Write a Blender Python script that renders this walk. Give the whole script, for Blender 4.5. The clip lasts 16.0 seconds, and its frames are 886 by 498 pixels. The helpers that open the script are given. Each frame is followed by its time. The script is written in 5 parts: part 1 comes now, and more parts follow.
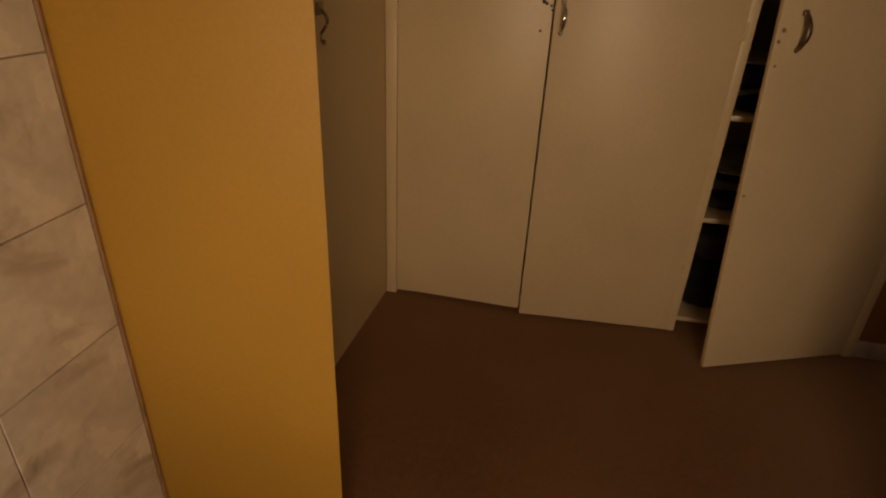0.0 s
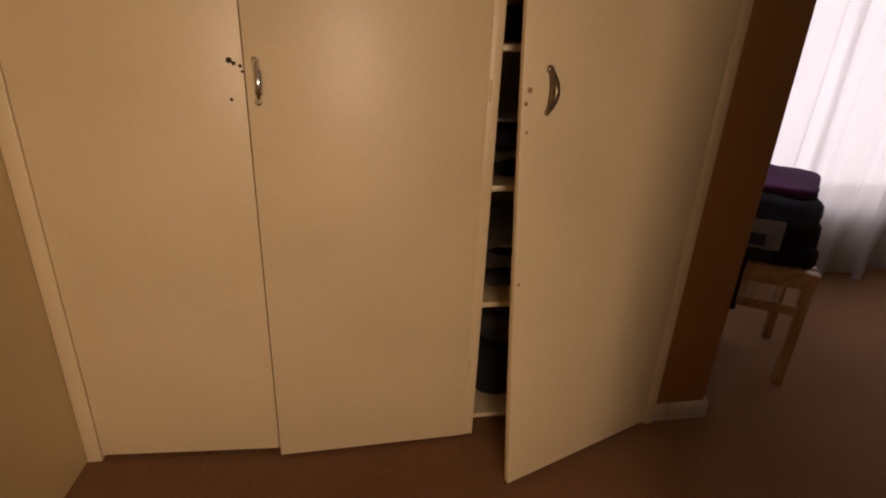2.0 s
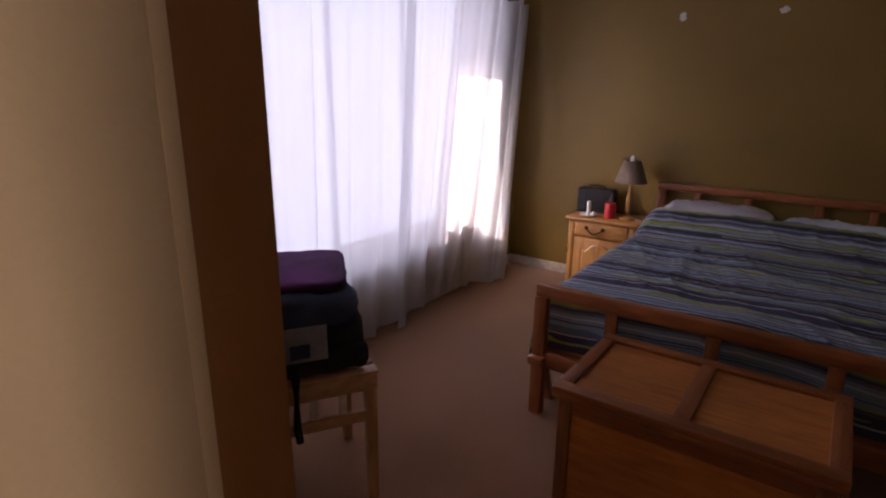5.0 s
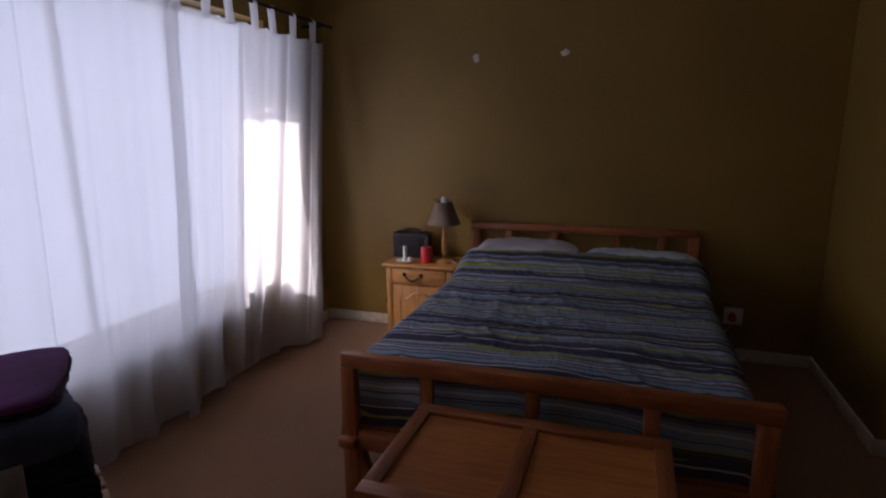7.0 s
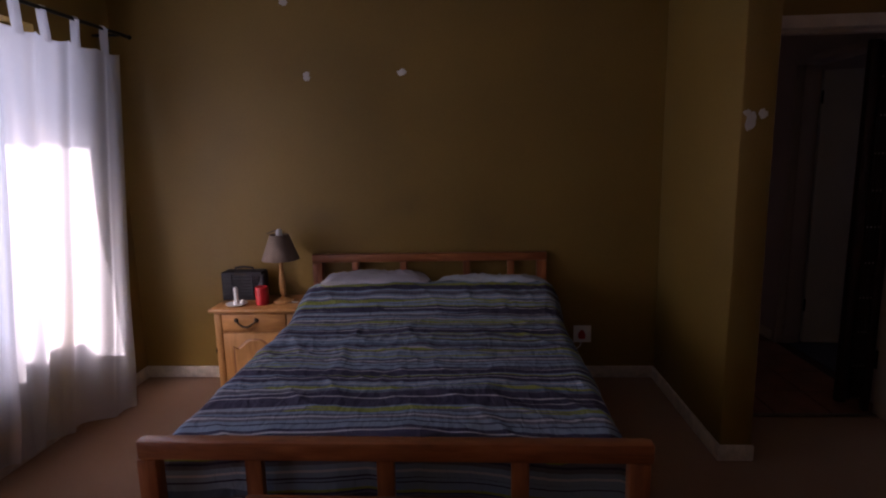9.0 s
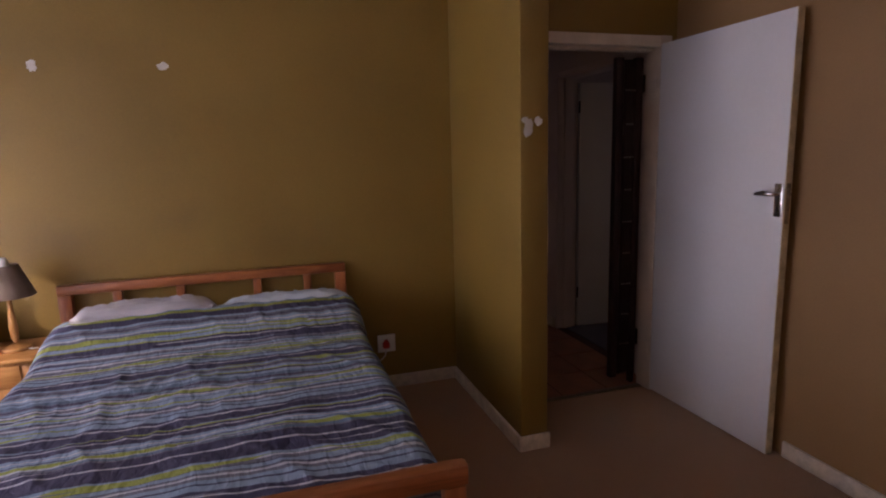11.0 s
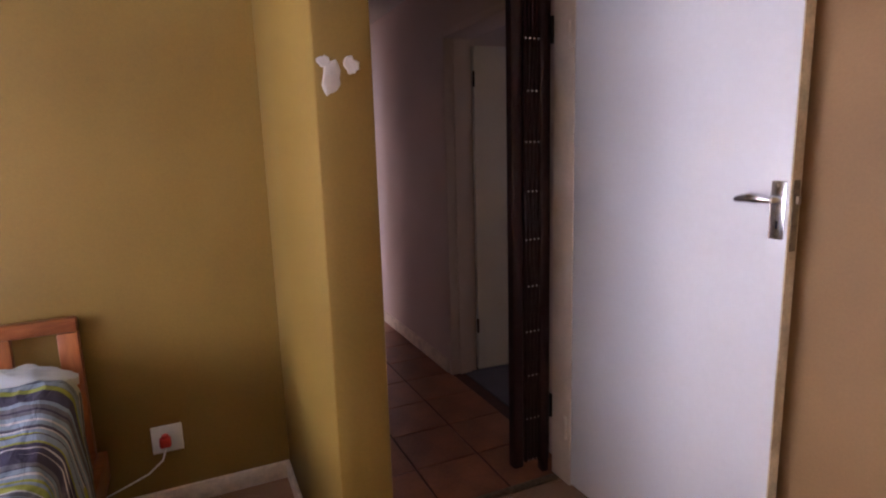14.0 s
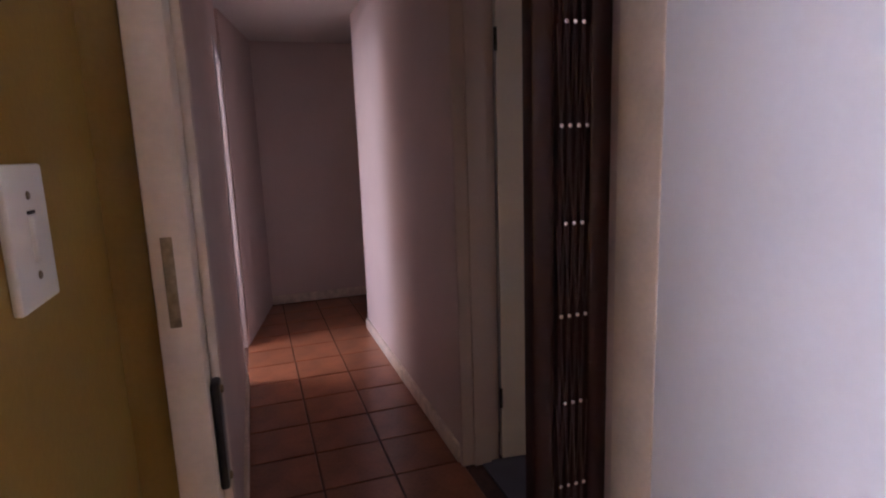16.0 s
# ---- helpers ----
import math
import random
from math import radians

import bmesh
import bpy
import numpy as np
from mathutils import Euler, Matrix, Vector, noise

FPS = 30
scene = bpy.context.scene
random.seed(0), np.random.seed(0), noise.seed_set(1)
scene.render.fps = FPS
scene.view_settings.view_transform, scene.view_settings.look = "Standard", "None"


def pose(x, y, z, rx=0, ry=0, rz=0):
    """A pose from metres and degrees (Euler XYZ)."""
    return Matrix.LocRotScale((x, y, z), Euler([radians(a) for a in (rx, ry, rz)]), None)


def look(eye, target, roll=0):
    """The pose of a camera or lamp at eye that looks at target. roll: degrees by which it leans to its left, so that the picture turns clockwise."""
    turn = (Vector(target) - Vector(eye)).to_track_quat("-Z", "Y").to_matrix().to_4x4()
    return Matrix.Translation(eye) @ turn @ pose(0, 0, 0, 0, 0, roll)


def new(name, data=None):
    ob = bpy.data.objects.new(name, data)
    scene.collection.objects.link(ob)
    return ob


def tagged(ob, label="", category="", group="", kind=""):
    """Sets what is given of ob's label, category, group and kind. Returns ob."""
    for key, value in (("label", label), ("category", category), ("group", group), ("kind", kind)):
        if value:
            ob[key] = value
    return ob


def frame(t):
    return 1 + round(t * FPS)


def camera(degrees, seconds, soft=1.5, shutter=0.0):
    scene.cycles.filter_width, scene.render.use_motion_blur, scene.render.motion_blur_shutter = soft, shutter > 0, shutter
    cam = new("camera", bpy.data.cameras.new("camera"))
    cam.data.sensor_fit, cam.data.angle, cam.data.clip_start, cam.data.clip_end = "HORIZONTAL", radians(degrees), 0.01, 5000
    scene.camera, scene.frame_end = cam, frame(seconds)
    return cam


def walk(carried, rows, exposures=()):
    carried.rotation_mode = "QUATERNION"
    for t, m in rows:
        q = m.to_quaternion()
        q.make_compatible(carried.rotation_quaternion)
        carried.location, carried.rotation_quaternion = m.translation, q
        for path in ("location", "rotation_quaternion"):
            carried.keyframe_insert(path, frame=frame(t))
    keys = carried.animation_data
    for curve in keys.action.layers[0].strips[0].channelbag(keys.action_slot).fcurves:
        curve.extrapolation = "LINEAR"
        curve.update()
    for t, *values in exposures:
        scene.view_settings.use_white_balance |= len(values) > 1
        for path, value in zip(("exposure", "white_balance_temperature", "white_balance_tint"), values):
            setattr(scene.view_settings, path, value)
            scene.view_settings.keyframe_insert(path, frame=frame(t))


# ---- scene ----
cam = camera(76.7, 16.0, soft=2.1)
PATH = [
    (0, (0.439, 0.19, 1.408), (0.143, 1.952, 0.509), 2.6),
    (0.5, (0.546, 0.327, 1.412), (0.36, 2.112, 0.53), 2.7),
    (1, (0.588, 0.499, 1.429), (0.529, 2.297, 0.554), 2.6),
    (1.5, (0.634, 0.684, 1.459), (0.736, 2.489, 0.604), 2.7),
    (2, (0.689, 0.826, 1.47), (1.016, 2.629, 0.668), 2.7),
    (2.5, (0.756, 0.894, 1.451), (1.279, 2.677, 0.711), 2.0),
    (3, (0.863, 1.056, 1.471), (1.589, 2.776, 0.754), 2.3),
    (3.5, (0.956, 1.126, 1.473), (1.887, 2.767, 0.809), 1.8),
    (4, (1.053, 1.223, 1.472), (2.229, 2.717, 0.853), 1.1),
    (4.5, (1.166, 1.311, 1.472), (2.556, 2.624, 0.887), 0.8),
    (5, (1.241, 1.355, 1.491), (2.804, 2.47, 0.934), 0.6),
    (5.2, (1.263, 1.349, 1.496), (2.878, 2.396, 0.952), 0.2),
    (7.3, (1.684, 1.367, 1.472), (3.552, 1.961, 1.078), -0.5),
    (7.5, (1.723, 1.364, 1.469), (3.599, 1.944, 1.088), -0.6),
    (8, (1.829, 1.384, 1.46), (3.741, 1.854, 1.109), -0.9),
    (8.5, (1.886, 1.385, 1.454), (3.832, 1.695, 1.116), -0.9),
    (9, (1.929, 1.376, 1.463), (3.898, 1.493, 1.13), -1.3),
    (9.5, (1.934, 1.352, 1.488), (3.903, 1.29, 1.147), -1.3),
    (9.7, (1.945, 1.342, 1.489), (3.911, 1.208, 1.146), -1.5),
    (11.8, (2.256, 1.338, 1.466), (4.089, 0.618, 1.12), -1.6),
    (12, (2.3, 1.274, 1.467), (4.129, 0.545, 1.115), -1.7),
    (12.5, (2.464, 1.116, 1.445), (4.276, 0.347, 1.095), -1.8),
    (13, (2.69, 0.924, 1.437), (4.492, 0.13, 1.085), -1.7),
    (13.5, (2.882, 0.734, 1.413), (4.679, -0.071, 1.064), -1.7),
    (14, (3.108, 0.526, 1.4), (4.902, -0.285, 1.05), -1.7),
    (14.5, (3.316, 0.358, 1.381), (5.111, -0.453, 1.029), -1.8),
    (15, (3.571, 0.193, 1.38), (5.377, -0.589, 1.025), -1.7),
    (15.5, (3.787, 0.038, 1.374), (5.596, -0.737, 1.019), -1.8),
    (16, (4.003, -0.108, 1.382), (5.87, -0.733, 1.031), -2.0),
]
EXPOSURES = [
    (0.0, -0.27, 9000, 26), (1.0, 0.36, 8900, 28), (2.0, 0.65, 7800, 28), (3.0, 0.47, 7000, 28), (4.0, 0.40, 6450, 32), (5.0, 0.62, 6400, 34),
    (7.5, 0.06, 5980, 26), (8.5, 0.14, 6000, 29), (9.7, 0.72, 6150, 40), (11.8, 2.62, 6450, 28), (13.0, 3.18, 6350, 28), (14.5, 3.42, 5950, 28), (15.2, 3.42, 5850, 27), (16.0, 3.76, 5950, 28),
]
walk(cam, [(t, look(eye, target, roll)) for t, eye, target, roll in PATH], EXPOSURES)

# ---- daylight ----
SUN_AZ, SUN_EL = radians(30), radians(30)      # from north towards west, and height
world = bpy.data.worlds.new("sky")
scene.world = world
world.use_nodes = True
wn = world.node_tree.nodes
sky = wn.new("ShaderNodeTexSky")
sky.sky_type, sky.sun_disc, sky.sun_elevation, sky.sun_rotation = "NISHITA", False, SUN_EL, -SUN_AZ
world.node_tree.links.new(sky.outputs[0], wn["Background"].inputs[0])
wn["Background"].inputs[1].default_value = 0.05


def lamp(name, kind, power, colour, m, **more):
    data = bpy.data.lights.new(name, kind)
    data.energy, data.color = power, colour
    if kind == "SUN":
        data.angle = more["angle"]
    else:
        data.shape, data.size, data.size_y = "RECTANGLE", more["w"], more["h"]
        data.spread = more.get("spread", math.pi)
    ob = new(name, data)
    ob.matrix_world = m
    return ob


sun_way = Vector((-math.sin(SUN_AZ) * math.cos(SUN_EL), math.cos(SUN_AZ) * math.cos(SUN_EL), math.sin(SUN_EL)))
lamp("sun", "SUN", 5.0, (1.0, 0.93, 0.82), look(sun_way * 20, (0, 0, 0)), angle=radians(0.5))
lamp("bedroom_window_light", "AREA", 24, (0.79, 0.865, 1.0), look((3.52, 3.90, 1.31), (3.52, 0, 0.90)), w=2.6, h=1.7)
lamp("bathroom_window_light", "AREA", 9.6, (1.0, 0.85, 0.66), look((0.85, -1.42, 1.05), (0.25, 2, 1.05)), w=0.7, h=0.7, spread=radians(100))
# unseen fill lamp, added to brighten the next room and its open door
lamp("next_room_fill_light", "AREA", 0.10, (0.90, 0.92, 1.0), look((5.66, -2.56, 1.4), (5.66, 0, 1.2)), w=0.8, h=1.0)
lamp("side_room_window_light", "AREA", 4.2, (0.86, 0.88, 1.0), look((7.85, 2.35, 1.5), (7.85, 0, 0.9)), w=1.2, h=1.2)


# ---- materials ----
def material(name, colour, rough=0.6, metal=0.0, spread=0.12, scale=6.0, grain=60.0, bump=0.15, stretch=(1, 1, 1), tint=None, spec=0.5, per_object=0.0):
    """Paint, wood or metal: a base colour broken by a broad and a fine noise, with fine relief."""
    mat = bpy.data.materials.new(name)
    mat.use_nodes = True
    n, l = mat.node_tree.nodes, mat.node_tree.links
    b = n["Principled BSDF"]
    b.inputs["Roughness"].default_value, b.inputs["Metallic"].default_value = rough, metal
    b.inputs["Specular IOR Level"].default_value = spec
    co, mp = n.new("ShaderNodeTexCoord"), n.new("ShaderNodeMapping")
    mp.inputs["Scale"].default_value = stretch
    l.new(co.outputs["Object"], mp.inputs[0])
    broad, fine = n.new("ShaderNodeTexNoise"), n.new("ShaderNodeTexNoise")
    broad.inputs["Scale"].default_value, broad.inputs["Detail"].default_value = scale, 5
    fine.inputs["Scale"].default_value, fine.inputs["Detail"].default_value = grain, 4
    for t in (broad, fine):
        l.new(mp.outputs[0], t.inputs["Vector"])
    add = n.new("ShaderNodeMath")
    add.operation = "MULTIPLY_ADD"
    add.inputs[1].default_value = 0.35
    l.new(fine.outputs[0], add.inputs[0])
    l.new(broad.outputs[0], add.inputs[2])
    ramp = n.new("ShaderNodeValToRGB")
    dark = tint or tuple(c * (1 - 2 * spread) for c in colour)
    ramp.color_ramp.elements[0].position, ramp.color_ramp.elements[1].position = 0.45, 0.92
    ramp.color_ramp.elements[0].color = (*dark, 1)
    ramp.color_ramp.elements[1].color = (*[min(1, c * (1 + spread)) for c in colour], 1)
    l.new(add.outputs[0], ramp.inputs[0])
    out = ramp.outputs[0]
    if per_object:
        info, hsv, mr = n.new("ShaderNodeObjectInfo"), n.new("ShaderNodeHueSaturation"), n.new("ShaderNodeMapRange")
        mr.inputs["To Min"].default_value, mr.inputs["To Max"].default_value = 1 - per_object, 1 + per_object
        l.new(info.outputs["Random"], mr.inputs[0])
        l.new(mr.outputs[0], hsv.inputs["Value"])
        l.new(out, hsv.inputs["Color"])
        out = hsv.outputs[0]
    l.new(out, b.inputs["Base Color"])
    rr = n.new("ShaderNodeMapRange")
    rr.inputs["To Min"].default_value, rr.inputs["To Max"].default_value = max(0.03, rough - 0.08), min(1, rough + 0.1)
    l.new(broad.outputs[0], rr.inputs[0])
    l.new(rr.outputs[0], b.inputs["Roughness"])
    if bump:
        bp = n.new("ShaderNodeBump")
        bp.inputs["Strength"].default_value, bp.inputs["Distance"].default_value = bump, 0.004
        l.new(fine.outputs[0], bp.inputs["Height"])
        l.new(bp.outputs[0], b.inputs["Normal"])
    return mat


def wood(name, light, dark, rough=0.42, along="y", knots=False):
    """Pine with rings stretched along the grain."""
    mat = bpy.data.materials.new(name)
    mat.use_nodes = True
    n, l = mat.node_tree.nodes, mat.node_tree.links
    b = n["Principled BSDF"]
    co, mp = n.new("ShaderNodeTexCoord"), n.new("ShaderNodeMapping")
    mp.inputs["Scale"].default_value = {"x": (0.12, 1, 1), "y": (1, 0.12, 1), "z": (1, 1, 0.12)}[along]
    l.new(co.outputs["Object"], mp.inputs[0])
    wave, fine, blot = n.new("ShaderNodeTexNoise"), n.new("ShaderNodeTexNoise"), n.new("ShaderNodeTexNoise")
    wave.inputs["Scale"].default_value, wave.inputs["Detail"].default_value, wave.inputs["Distortion"].default_value = 22, 3, 1.2
    fine.inputs["Scale"].default_value, fine.inputs["Detail"].default_value = 160, 2
    blot.inputs["Scale"].default_value, blot.inputs["Detail"].default_value = 3, 3
    l.new(mp.outputs[0], wave.inputs["Vector"])
    l.new(mp.outputs[0], fine.inputs["Vector"])
    l.new(co.outputs["Object"], blot.inputs["Vector"])
    mix = n.new("ShaderNodeMath")
    mix.operation = "MULTIPLY_ADD"
    mix.inputs[1].default_value = 0.3
    l.new(fine.outputs[0], mix.inputs[0])
    l.new(wave.outputs[0], mix.inputs[2])
    ramp = n.new("ShaderNodeValToRGB")
    ramp.color_ramp.elements[0].position, ramp.color_ramp.elements[1].position = 0.45, 0.85
    ramp.color_ramp.elements[0].color, ramp.color_ramp.elements[1].color = (*dark, 1), (*light, 1)
    l.new(mix.outputs[0], ramp.inputs[0])
    hsv, mr = n.new("ShaderNodeHueSaturation"), n.new("ShaderNodeMapRange")
    mr.inputs["From Min"].default_value, mr.inputs["From Max"].default_value = 0.3, 0.7
    mr.inputs["To Min"].default_value, mr.inputs["To Max"].default_value = 0.78, 1.15
    l.new(blot.outputs[0], mr.inputs[0])
    l.new(mr.outputs[0], hsv.inputs["Value"])
    l.new(ramp.outputs[0], hsv.inputs["Color"])
    out = hsv.outputs[0]
    if knots:
        vor, kr, km = n.new("ShaderNodeTexVoronoi"), n.new("ShaderNodeMapRange"), n.new("ShaderNodeMix")
        vor.inputs["Scale"].default_value = 5.5
        kmap = n.new("ShaderNodeMapping")
        kmap.inputs["Scale"].default_value = {"x": (0.5, 1, 1), "y": (1, 0.5, 1), "z": (1, 1, 0.5)}[along]
        l.new(co.outputs["Object"], kmap.inputs[0])
        l.new(kmap.outputs[0], vor.inputs["Vector"])
        kr.inputs["From Min"].default_value, kr.inputs["From Max"].default_value = 0.03, 0.10
        kr.inputs["To Min"].default_value, kr.inputs["To Max"].default_value = 0.8, 0.0
        l.new(vor.outputs["Distance"], kr.inputs[0])
        km.data_type = "RGBA"
        l.new(kr.outputs[0], km.inputs["Factor"])
        l.new(out, km.inputs["A"])
        km.inputs["B"].default_value = (*[c * 0.35 for c in dark], 1)
        out = km.outputs["Result"]
    l.new(out, b.inputs["Base Color"])
    b.inputs["Roughness"].default_value = rough
    bp = n.new("ShaderNodeBump")
    bp.inputs["Strength"].default_value, bp.inputs["Distance"].default_value = 0.12, 0.003
    l.new(mix.outputs[0], bp.inputs["Height"])
    l.new(bp.outputs[0], b.inputs["Normal"])
    return mat


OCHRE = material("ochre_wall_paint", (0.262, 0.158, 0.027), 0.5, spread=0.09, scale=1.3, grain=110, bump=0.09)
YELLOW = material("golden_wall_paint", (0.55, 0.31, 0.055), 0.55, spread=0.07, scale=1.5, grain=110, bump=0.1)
CREAM = material("cream_gloss_paint", (0.73, 0.59, 0.365), 0.38, spread=0.05, scale=2.0, grain=70, bump=0.10)
WORN = material("worn_cream_edge_paint", (0.66, 0.53, 0.33), 0.5, spread=0.2, scale=14, grain=90, bump=0.2)
WHITE = material("white_door_paint", (0.76, 0.75, 0.75), 0.34, spread=0.03, scale=2.0, grain=60, bump=0.05)
TANP = material("tan_wall_paint", (0.315, 0.180, 0.070), 0.55, spread=0.08, scale=1.3, grain=110, bump=0.09)
# the ochre wall paint again, lightened and reddened for warm light on the pier
LITOCHRE = material("ochre_paint_warm_lit", (0.42, 0.200, 0.062), 0.55, spread=0.08, scale=1.3, grain=110, bump=0.09)
OFFWHITE = material("off_white_hall_paint", (0.62, 0.515, 0.475), 0.6, spread=0.05, scale=1.6, grain=120, bump=0.2)
FRAMEP = material("frame_enamel", (0.66, 0.56, 0.46), 0.4, spread=0.08, scale=7, grain=80, bump=0.1)
SKIRT = material("skirting_paint", (0.72, 0.63, 0.52), 0.45, spread=0.14, scale=18, grain=90, bump=0.15)
CEIL = material("ceiling_paint", (0.72, 0.70, 0.66), 0.8, spread=0.03, scale=1.5, grain=80, bump=0.2)
PLASTER = material("white_filler", (0.66, 0.61, 0.56), 0.9, spread=0.05, scale=30, grain=200, bump=0.4)
CHROME = material("chrome", (0.80, 0.80, 0.82), 0.22, metal=1.0, spread=0.06, scale=40, grain=200, bump=0.03)
TARNISH = material("tarnished_brass", (0.30, 0.24, 0.16), 0.38, metal=0.9, spread=0.25, scale=40, grain=150, bump=0.1)
BRASSDK = material("dark_antique_brass", (0.07, 0.05, 0.035), 0.45, metal=0.8, spread=0.2, scale=60, grain=200, bump=0.1)
IRON = material("black_iron", (0.02, 0.018, 0.018), 0.45, metal=0.4, spread=0.2, scale=20, grain=120, bump=0.15)
GATEP = material("dark_brown_gate_enamel", (0.026, 0.010, 0.010), 0.3, spread=0.05, scale=2, grain=90, bump=0.02, spec=0.25)
BATTEN = material("dark_hole", (0.02, 0.015, 0.01), 0.9, bump=0)
INNER = material("cupboard_interior_paint", (0.50, 0.46, 0.40), 0.6, spread=0.12, scale=5, grain=70)
PLASTIC = material("white_plastic", (0.75, 0.74, 0.70), 0.35, spread=0.03, scale=5, bump=0.02)
REDP = material("red_plastic", (0.55, 0.035, 0.02), 0.4, spread=0.05, bump=0.02)
REDWAX = material("red_wax", (0.50, 0.012, 0.015), 0.4, spread=0.08, bump=0.05)
WAX = material("white_wax", (0.78, 0.76, 0.72), 0.45, spread=0.04, bump=0.05)
RADIO = material("charcoal_plastic", (0.020, 0.016, 0.022), 0.65, spread=0.15, scale=12, grain=200, bump=0.25)
SHADE = material("taupe_linen_shade", (0.19, 0.135, 0.10), 0.9, spread=0.1, scale=12, grain=260, bump=0.4)
PINE = wood("honey_pine", (0.52, 0.25, 0.075), (0.34, 0.14, 0.035), along="y", knots=True)
PINEZ = wood("honey_pine_upright", (0.52, 0.26, 0.08), (0.36, 0.155, 0.04), along="z")
BEDW = wood("reddish_pine", (0.42, 0.140, 0.042), (0.24, 0.070, 0.020), along="y", rough=0.38)
BEDWZ = wood("reddish_pine_upright", (0.42, 0.140, 0.042), (0.24, 0.070, 0.020), along="z", rough=0.38)
CHESTF = wood("dark_frame_pine", (0.36, 0.118, 0.034), (0.19, 0.055, 0.015), along="y", rough=0.38)
CHESTFX = wood("dark_frame_pine_cross", (0.36, 0.118, 0.034), (0.19, 0.055, 0.015), along="x", rough=0.38)
CHESTFZ = wood("dark_frame_pine_upright", (0.30, 0.11, 0.036), (0.15, 0.05, 0.015), along="z", rough=0.38)
CHESTP = wood("orange_pine_panel", (0.56, 0.205, 0.044), (0.38, 0.115, 0.024), along="y", rough=0.42, knots=True)
BENCHW = wood("pale_pine", (0.56, 0.34, 0.16), (0.40, 0.21, 0.08), along="x", rough=0.5)
BENCHWZ = wood("pale_pine_upright", (0.56, 0.34, 0.16), (0.40, 0.21, 0.08), along="z", rough=0.5)
PURPLE = material("purple_wool", (0.12, 0.018, 0.13), 0.95, spread=0.25, scale=10, grain=320, bump=0.8)
PLUM = material("dark_plum_knit", (0.03, 0.010, 0.035), 0.95, spread=0.25, scale=10, grain=320, bump=0.8)
DENIM = material("dark_blue_denim", (0.045, 0.062, 0.125), 0.95, spread=0.3, scale=9, grain=380, bump=0.7)
NAVY = material("near_black_knit", (0.010, 0.011, 0.016), 0.95, spread=0.3, scale=14, grain=300, bump=0.8)
GREYC = material("grey_printed_card", (0.24, 0.25, 0.29), 0.6, spread=0.15, scale=16, grain=80, bump=0.05)
BAGC = material("dark_canvas_bag", (0.035, 0.028, 0.026), 0.85, spread=0.25, scale=14, grain=260, bump=0.6)
SHEET = material("pale_blue_sheet", (0.52, 0.58, 0.63), 0.9, spread=0.08, scale=8, grain=300, bump=0.3)
PILLOW = material("grey_striped_pillow", (0.46, 0.43, 0.45), 0.9, spread=0.14, scale=22, grain=300, bump=0.3, stretch=(1, 0.15, 1))
MATTR = material("mattress_ticking", (0.55, 0.52, 0.48), 0.9, spread=0.1, scale=9, grain=220, bump=0.3)
TILE = material("terracotta_tile", (0.34, 0.13, 0.062), 0.32, spread=0.22, scale=5, grain=60, bump=0.12, per_object=0.10)
GROUT = material("dark_grout", (0.10, 0.055, 0.040), 0.9, spread=0.2, scale=20, grain=150, bump=0.4)
GREYFL = material("grey_blue_floor", (0.12, 0.12, 0.15), 0.7, spread=0.1, scale=6, grain=200, bump=0.3)
TRIMB = material("tile_edge_trim", (0.40, 0.24, 0.13), 0.5, spread=0.15, scale=20, grain=90, bump=0.2)
WGROUT = material("beige_grout", (0.42, 0.34, 0.24), 0.9, spread=0.15, scale=20, grain=150, bump=0.3)
OUTWALL = material("outside_plaster", (0.55, 0.47, 0.38), 0.9, spread=0.1, scale=3, grain=60, bump=0.4)
GROUND = material("garden_ground", (0.16, 0.15, 0.075), 0.95, spread=0.3, scale=2, grain=30, bump=0.6)
CARD = material("brown_paper", (0.30, 0.20, 0.12), 0.8, spread=0.2, scale=20, grain=100)
PAPER = material("worn_paper", (0.50, 0.48, 0.44), 0.8, spread=0.15, scale=20, grain=100)


